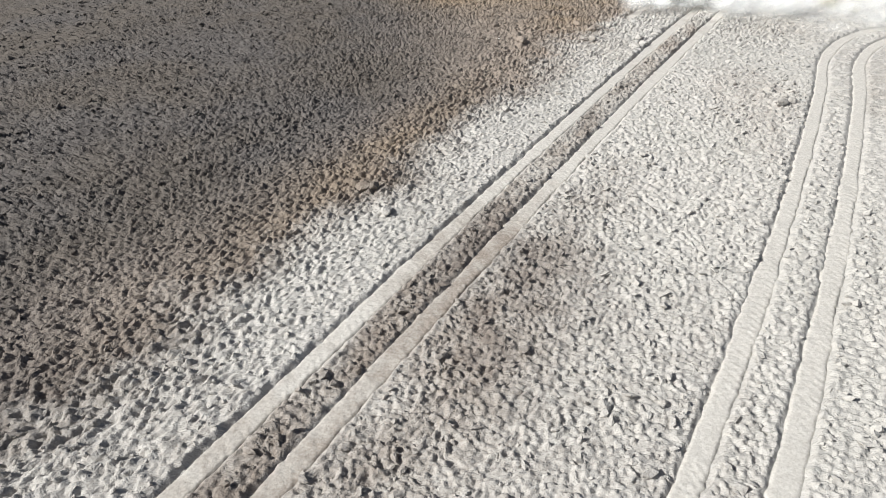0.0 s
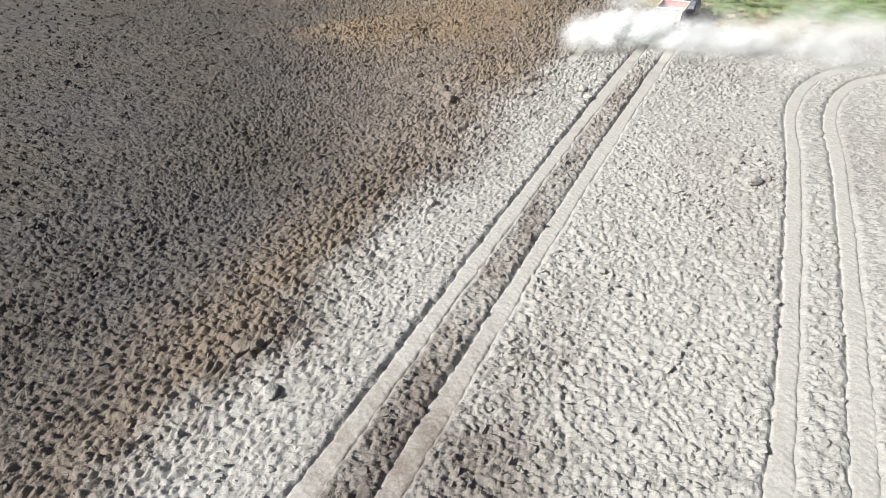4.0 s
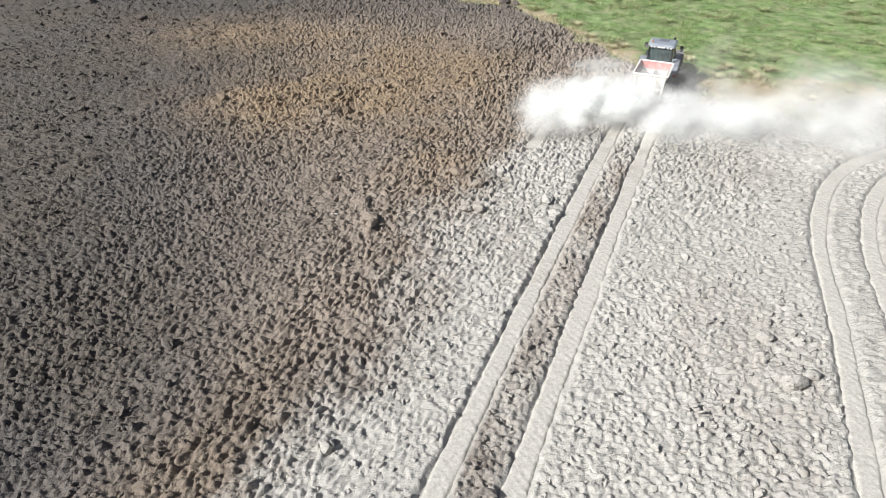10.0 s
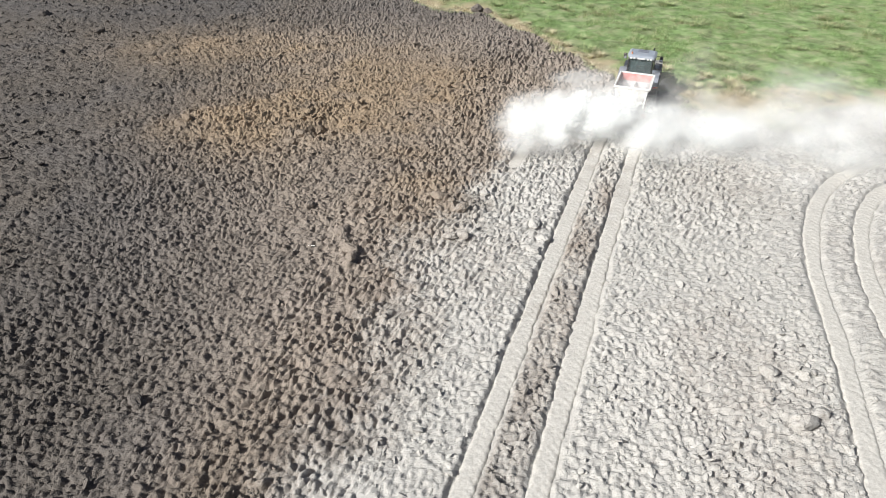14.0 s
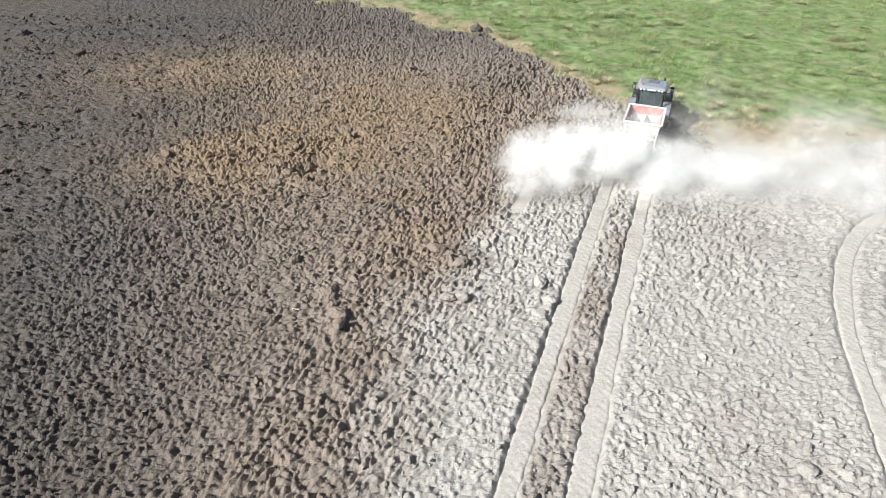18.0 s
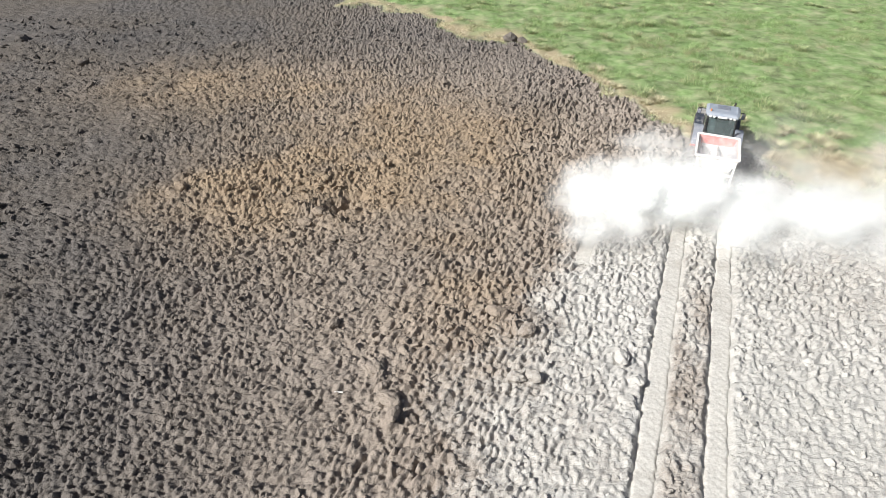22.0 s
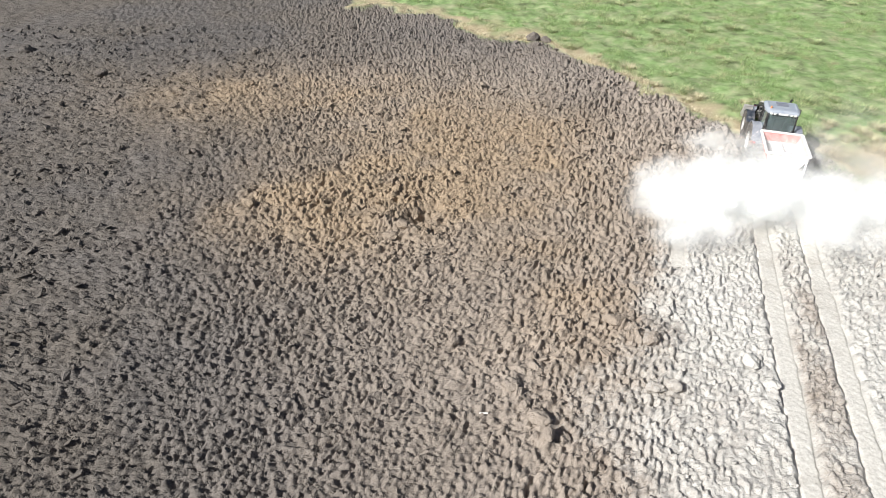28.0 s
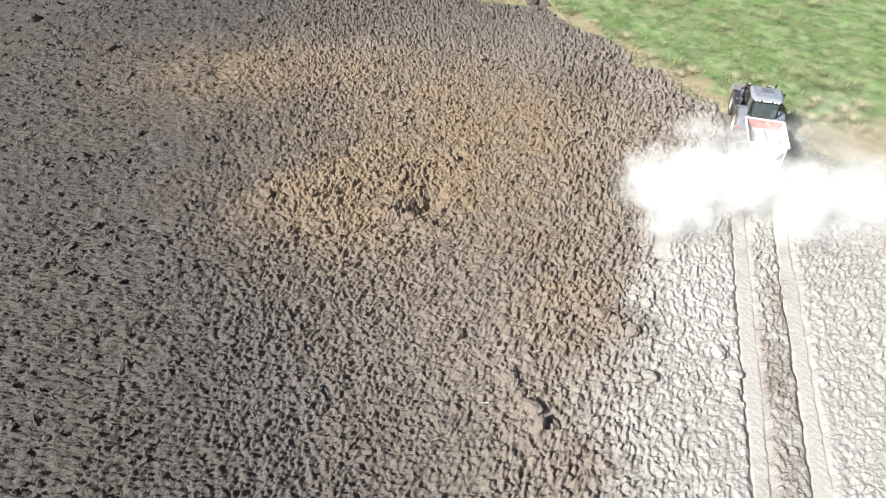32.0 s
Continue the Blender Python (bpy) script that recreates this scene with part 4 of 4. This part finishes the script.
    for s in (-1, 1):
        arm = part("mirror_arm", rod((s * 0.68, 1.04, 2.45), (s * 1.06, 1.12, 2.45), 0.018), BLACK, t)
        box_ = part("mirror_housing", box(s * 1.10, 1.12, 2.28, 0.20, 0.08, 0.36, 0.03), BLACK, t)
        part("mirror_glass", box(s * 1.10, 1.074, 2.28, 0.16, 0.006, 0.31, 0.0), MIRROR, box_)
        steps = box(s * 0.86, 0.78, 0.62, 0.34, 0.34, 0.04, 0.01)
        for k in (1, 2):
            box(s * (0.86 - 0.05 * k), 0.78, 0.62 + 0.27 * k, 0.30, 0.30, 0.035, 0.008, steps)
        box(s * 0.70, 0.95, 0.9, 0.03, 0.03, 0.62, 0, steps), box(s * 0.70, 0.61, 0.9, 0.03, 0.03, 0.62, 0, steps)
        part("step", steps, BLACK, t)
    exhaust = rod((0.58, 1.28, 1.3), (0.58, 1.28, 2.75), 0.055)
    rod((0.58, 1.28, 1.5), (0.58, 1.28, 2.3), 0.09, exhaust, 16)
    part("exhaust", rod((0.58, 1.28, 2.75), (0.58, 1.18, 2.9), 0.05, exhaust), BLACK, t)
    part("fuel_tank", box(-0.62, 0.9, 0.85, 0.35, 0.8, 0.5, 0.06), BLACK, t)
    # front loader
    for s in (-1, 1):
        x = s * 0.56
        part("loader_mast", beam([(x, 1.55, 0.8), (x, 1.62, 1.5), (x, 1.45, 2.08)], 0.14, 0.20), BLACK, t)
        part("loader_arm", beam([(x, 1.45, 2.05), (x, 2.2, 2.12), (x, 2.95, 1.85), (x, 3.55, 1.25), (x, 3.95, 0.78)], 0.11, 0.19), BLACK, t, "black loader arm")
        ram = rod((x, 1.66, 1.28), (x, 2.3, 1.58), 0.055)
        part("lift_ram", rod((x, 2.3, 1.58), (x, 2.85, 1.80), 0.03, ram), BLACK, t)
        ram = rod((x, 2.5, 2.16), (x, 3.1, 1.86), 0.05)
        part("tilt_ram", rod((x, 3.1, 1.86), (x, 3.9, 1.12), 0.028, ram), STEEL, t)
        part("tool_bracket", slab([(3.84, 0.62), (4.06, 0.62), (4.06, 1.14), (3.84, 1.08)], x - 0.06, x + 0.06, 0.01), BLACK, t)
    part("loader_crossbeam", rod((-0.56, 3.35, 1.42), (0.56, 3.35, 1.42), 0.075), BLACK, t)
    bucket = bmesh.new()
    curve = [(4.08, 1.22), (4.06, 0.75), (4.14, 0.52), (4.38, 0.44), (4.86, 0.46)]
    outline = curve + [(y - 0.0, z + 0.035) for y, z in reversed(curve[2:])] + [(4.11, 0.76), (4.12, 1.22)]
    slab(outline, -1.12, 1.12, 0.004, bucket)
    for s in (-1, 1):
        slab([(4.08, 1.22), (4.06, 0.75), (4.14, 0.52), (4.38, 0.44), (4.86, 0.46), (4.30, 1.22)], s * 1.12 - 0.012, s * 1.12 + 0.012, 0.004, bucket)
    box(0, 4.14, 1.235, 2.24, 0.20, 0.04, 0.01, bucket)
    bucket = part("bucket", bucket, STEEL, t, "worn silvery loader bucket")
    part("cutting_edge", box(0, 4.88, 0.455, 2.26, 0.10, 0.03, 0.006), STEEL, bucket)
    link = box(0, -0.95, 0.62, 0.16, 0.5, 0.14, 0.02)
    for s in (-1, 1):
        beam([(s * 0.38, -0.4, 0.85), (s * 0.42, -1.05, 0.6)], 0.06, 0.1, link)
    part("rear_linkage", link, BLACK, t)
    return t


build_tractor()


# ---------------------------------------------------------------- the lime spreader behind it
def build_spreader():
    s_ = empty("lime_spreader", STAND, "trailed red lime spreader with white-caked rim and rear frame", "trailer")
    top, low = 2.12, 0.98
    y0, y1 = -1.55, -4.15
    outer = [[(-0.52, y0 - 0.45, low), (0.52, y0 - 0.45, low), (0.52, y1 + 0.25, low), (-0.52, y1 + 0.25, low)], [(-0.98, y0, top), (0.98, y0, top), (0.98, y1, top), (-0.98, y1, top)]]
    inner = [[(-0.46, y0 - 0.51, low + 0.06), (0.46, y0 - 0.51, low + 0.06), (0.46, y1 + 0.31, low + 0.06), (-0.46, y1 + 0.31, low + 0.06)], [(-0.94, y0 - 0.04, top), (0.94, y0 - 0.04, top), (0.94, y1 + 0.04, top), (-0.94, y1 + 0.04, top)]]
    names = ("front_panel", "side_panel", "rear_panel", "side_panel")
    for k, name in enumerate(names):
        j = (k + 1) % 4
        bm = loft([[outer[0][k], outer[0][j], inner[0][j], inner[0][k]], [outer[1][k], outer[1][j], inner[1][j], inner[1][k]]])
        panel = part(name, bm, {"rear_panel": WHITED, "side_panel": CAKED}.get(name, RED), s_, {"rear_panel": "white-caked sloping hopper panel", "side_panel": "red hopper panel crusted with lime"}.get(name, "dusty red sloping hopper panel"))
        reach = {"front_panel": 0.62, "side_panel": 0.88, "rear_panel": 0.96}[name]
        mid = Vector((0, (y0 + y1) / 2 - 0.1, 0))
        edge = [Vector(inner[0][k]), Vector(inner[0][j]), Vector(inner[0][j]).lerp(Vector(inner[1][j]), reach), Vector(inner[0][k]).lerp(Vector(inner[1][k]), reach)]
        inward = [q + (mid - Vector((q.x, q.y, 0))).normalized() * 0.022 + Vector((0, 0, 0.012)) for q in edge]
        crust = [q + (mid - Vector((q.x, q.y, 0))).normalized() * 0.005 for q in edge]
        part("lining", loft([crust, inward]), LINING, panel, "grey crust of lime on the inside")
    part("hopper_floor", box(0, (y0 + y1) / 2 - 0.1, low + 0.03, 0.94, 1.9, 0.05, 0.0), RED, s_)
    for k in range(4):
        a, b = Vector(outer[1][k]), Vector(outer[1][(k + 1) % 4])
        part("rim", beam([a, b], 0.10, 0.09), WHITED, s_, "white dusted top rim")
    for y in (-2.2, -2.9, -3.6):
        for s in (-1, 1):
            part("rib", beam([(s * 0.55, y, low), (s * 1.0, y, top - 0.05)], 0.06, 0.06), RED, s_)
    ridge = slab([(y0 - 0.3, 1.3), (y0 - 0.3, 1.62), (y1 + 0.7, 1.62), (y1 + 0.7, 1.3)], -0.02, 0.02)
    part("ridge_cover", loft([[(-0.22, y0 - 0.35, 1.40), (0.22, y0 - 0.35, 1.40), (0.0, y0 - 0.35, 1.78)], [(-0.22, y1 + 0.8, 1.40), (0.22, y1 + 0.8, 1.40), (0.0, y1 + 0.8, 1.78)]], ridge), WHITED, s_, "grey-white ridge over the floor chain")
    part("drawbar", beam([(0, -1.15, 0.62), (0, -1.9, 0.74), (0, -4.1, 0.78)], 0.16, 0.18), RED, s_)
    for s in (-1, 1):
        part("frame_rail", beam([(s * 0.05, -1.45, 0.72), (s * 0.42, -2.1, 0.86), (s * 0.42, -4.4, 0.86)], 0.09, 0.16), RED, s_)
        wheel(s_, s * 0.97, -3.0, 0.66, 0.52, 0.36, 18)
        part("rear_post", beam([(s * 0.86, -4.22, 2.0), (s * 0.80, -4.45, 1.25), (s * 0.80, -4.62, 0.72)], 0.08, 0.10), WHITED, s_)
        disc = lathe([(0.02, 0.03), (0.36, 0.02), (0.40, 0.0), (0.36, -0.012), (0.02, -0.012)], 28)
        bmesh.ops.transform(disc, matrix=Matrix.Rotation(radians(-90), 4, "Y"), verts=disc.verts)
        for k in range(6):
            join(disc, box(0, 0, 0, 0.30, 0.025, 0.07, 0.0, None, Matrix.Rotation(2 * math.pi * k / 6, 4, "Z") @ Matrix.Translation((0.2, 0, 0.05))))
        part("spinner_disc", disc, WHITED, s_, "caked spinning disc with vanes", pose(s * 0.42, -4.5, 0.62))
        part("tail_lamp", box(s * 0.92, -4.76, 0.80, 0.22, 0.06, 0.12, 0.012), TAIL, s_)
    part("axle", box(0, -3.0, 0.62, 1.7, 0.14, 0.14, 0.02), BLACK, s_)
    part("rear_beam", box(0, -4.70, 0.70, 2.05, 0.10, 0.12, 0.015), WHITED, s_, "lime-caked rear beam")
    part("upper_beam", box(0, -4.40, 1.38, 1.62, 0.08, 0.10, 0.012), WHITED, s_)
    chute = loft([[(-0.5, -3.98, 1.0), (0.5, -3.98, 1.0), (0.5, -4.1, 1.30), (-0.5, -4.1, 1.30)], [(-0.36, -4.48, 0.74), (0.36, -4.48, 0.74), (0.40, -4.56, 1.0), (-0.40, -4.56, 1.0)]])
    part("chute", chute, WHITED, s_, "white-caked outlet chute")
    for s in (-1, 1):
        part("chute_brace", rod((s * 0.34, -4.2, 1.9), (s * 0.34, -4.58, 0.95), 0.028), WHITED, s_)
    part("gate_crank", rod((0.12, -4.35, 1.75), (0.12, -4.42, 1.1), 0.03), WHITED, s_)
    part("gearbox", box(0.0, -4.5, 0.80, 0.26, 0.2, 0.2, 0.03), WHITED, s_)
    part("sign_plate", box(-0.62, -1.62, 1.92, 0.30, 0.02, 0.16, 0.004), WHITED, s_)
    heap = bmesh.new()
    bmesh.ops.create_grid(heap, x_segments=18, y_segments=18, size=0.5)
    for v in heap.verts:
        px, py = v.co.x * 1.30, -3.30 + v.co.y * 1.45
        v.co = (px, py, 1.56 + 0.46 * math.exp(-((py + 4.0) / 0.80) ** 2) + 0.16 * (noise.noise(Vector((px * 3, py * 3, 4))) + 0.3 * noise.noise(Vector((px * 9, py * 9, 1)))) - 0.16 * abs(px))
    bottom = bmesh.ops.extrude_face_region(heap, geom=heap.faces[:])
    for g in bottom["geom"]:
        if isinstance(g, bmesh.types.BMVert):
            g.co.z = 1.04
            g.co.x *= 0.66
    bmesh.ops.recalc_face_normals(heap, faces=heap.faces)
    me = bpy.data.meshes.new("lime_heap")
    heap.to_mesh(me), heap.free()
    me.materials.append(LIME)
    ob = tagged(new("lime_heap", me), "heap of white lime powder in the spreader hopper", "lime")
    ob.matrix_basis = STAND.copy()
    return s_


build_spreader()


# ---------------------------------------------------------------- the dust in the air
def build_dust():
    """Airborne lime: soft-rimmed veils of powder, thick near the spinning discs, thin downwind."""
    rng = np.random.default_rng(17)
    out = STAND @ Vector((0, -5.3, 0.7))
    puffs = []                       # x, y, z, radius, weight
    for k in range(70):              # thrown out to one side, billowing, then sinking
        f = rng.random() ** 0.85
        puffs.append((out.x - 0.2 - 6.6 * f, out.y + 0.2 - 0.8 * f + rng.normal(0, 0.9 + 0.6 * f), 0.3 + rng.random() * (0.7 + 0.9 * math.sin(math.pi * min(1, 0.2 + f))), rng.uniform(0.8, 1.3) * (1 - 0.25 * f), 1.5 - 0.6 * f))
    for k in range(60):              # drifting off downwind, widening and thinning
        f = rng.random() ** 1.1
        puffs.append((out.x + 19 * f, out.y - 1.2 - 0.6 * f + rng.normal(0, 1.2 + 2.2 * f), 0.25 + rng.random() * (0.6 + 0.9 * f), rng.uniform(0.9, 1.5) * (1 + 0.9 * f), 0.95 * (1 - 0.6 * f)))
    for k in range(44):              # low behind the machine
        f = rng.random()
        puffs.append((out.x + 2.0 + rng.normal(0, 2.8), out.y - 0.3 - 4.0 * f, 0.3 + rng.random() * 0.7, rng.uniform(1.0, 1.5), 0.75 * (1 - 0.6 * f)))
    for k in range(26):              # thin haze over the field's edge downwind
        f = rng.random()
        puffs.append((out.x + 1.5 + 17 * f, out.y + 2.0 + 4.0 * rng.random() * (0.4 + f), 0.5 + 1.2 * rng.random(), rng.uniform(1.5, 2.4), 0.30))
    p = np.array(puffs)
    n = 560
    share = p[:, 4] * p[:, 3] ** 1.6
    pick = rng.choice(len(p), n, p=share / share.sum())
    c = p[pick, :3] + rng.normal(0, 0.5, (n, 3)) * p[pick, 3:4] * np.array([1, 1, 0.7])
    c[:, 2] = np.abs(c[:, 2] - 0.2) + 0.2
    # every veil lies more or less broadside to the light
    nrm = np.array(sun_dir) * 0.75 + np.array((0.0, -0.2, 0.9)) + rng.normal(0, 0.10, (n, 3))
    nrm /= np.linalg.norm(nrm, axis=1)[:, None]
    u = np.cross(nrm, rng.normal(0, 1, (n, 3)))
    u /= np.linalg.norm(u, axis=1)[:, None]
    w = np.cross(nrm, u)
    size = (0.85 + 1.05 * rng.random(n) ** 1.4) * (0.75 + 0.40 * p[pick, 3])
    sides = 11
    turn = np.arange(sides) * 2 * np.pi / sides
    spoke = (np.cos(turn)[None, :, None] * u[:, None] + np.sin(turn)[None, :, None] * w[:, None]) * size[:, None, None] * rng.uniform(0.75, 1.25, (n, sides, 1))
    full = rng.uniform(0.55, 0.78, n) * np.where(p[pick, 4] < 0.31, 0.42, np.clip(p[pick, 4], 0.58, 1.08))
    rows, fade = [c[:, None]], [full[:, None]]
    for q in (0.35, 0.7, 1.0):
        bend = nrm[:, None] * (0.12 * size * (rng.random(n) - 0.5) * q)[:, None, None]
        rows.append(c[:, None] + spoke * q + bend)
        fade.append(np.repeat((full * 0.5 * (1 + math.cos(math.pi * q)))[:, None], sides, 1))
    v, thick = np.concatenate(rows, 1), np.concatenate(fade, 1)
    thick = thick * smooth(-0.25, 0.55, v[..., 2])
    each = 1 + 3 * sides
    k = each * np.arange(n)[:, None]
    f = [k + [0, 1 + q, 1 + (q + 1) % sides] for q in range(sides)]
    for r in (0, 1):
        a, b = 1 + r * sides, 1 + (r + 1) * sides
        for q in range(sides):
            q2 = (q + 1) % sides
            f += [k + [a + q, b + q, b + q2], k + [a + q, b + q2, a + q2]]
    me = mesh_from("lime_dust_cloud", v.reshape(-1, 3), np.concatenate(f), DUST, 3, {"thick": thick.ravel()}, flat=False)
    return tagged(new("lime_dust_cloud", me), "billowing white cloud of lime dust behind the spreader", "dust cloud", kind="stuff")


build_dust()
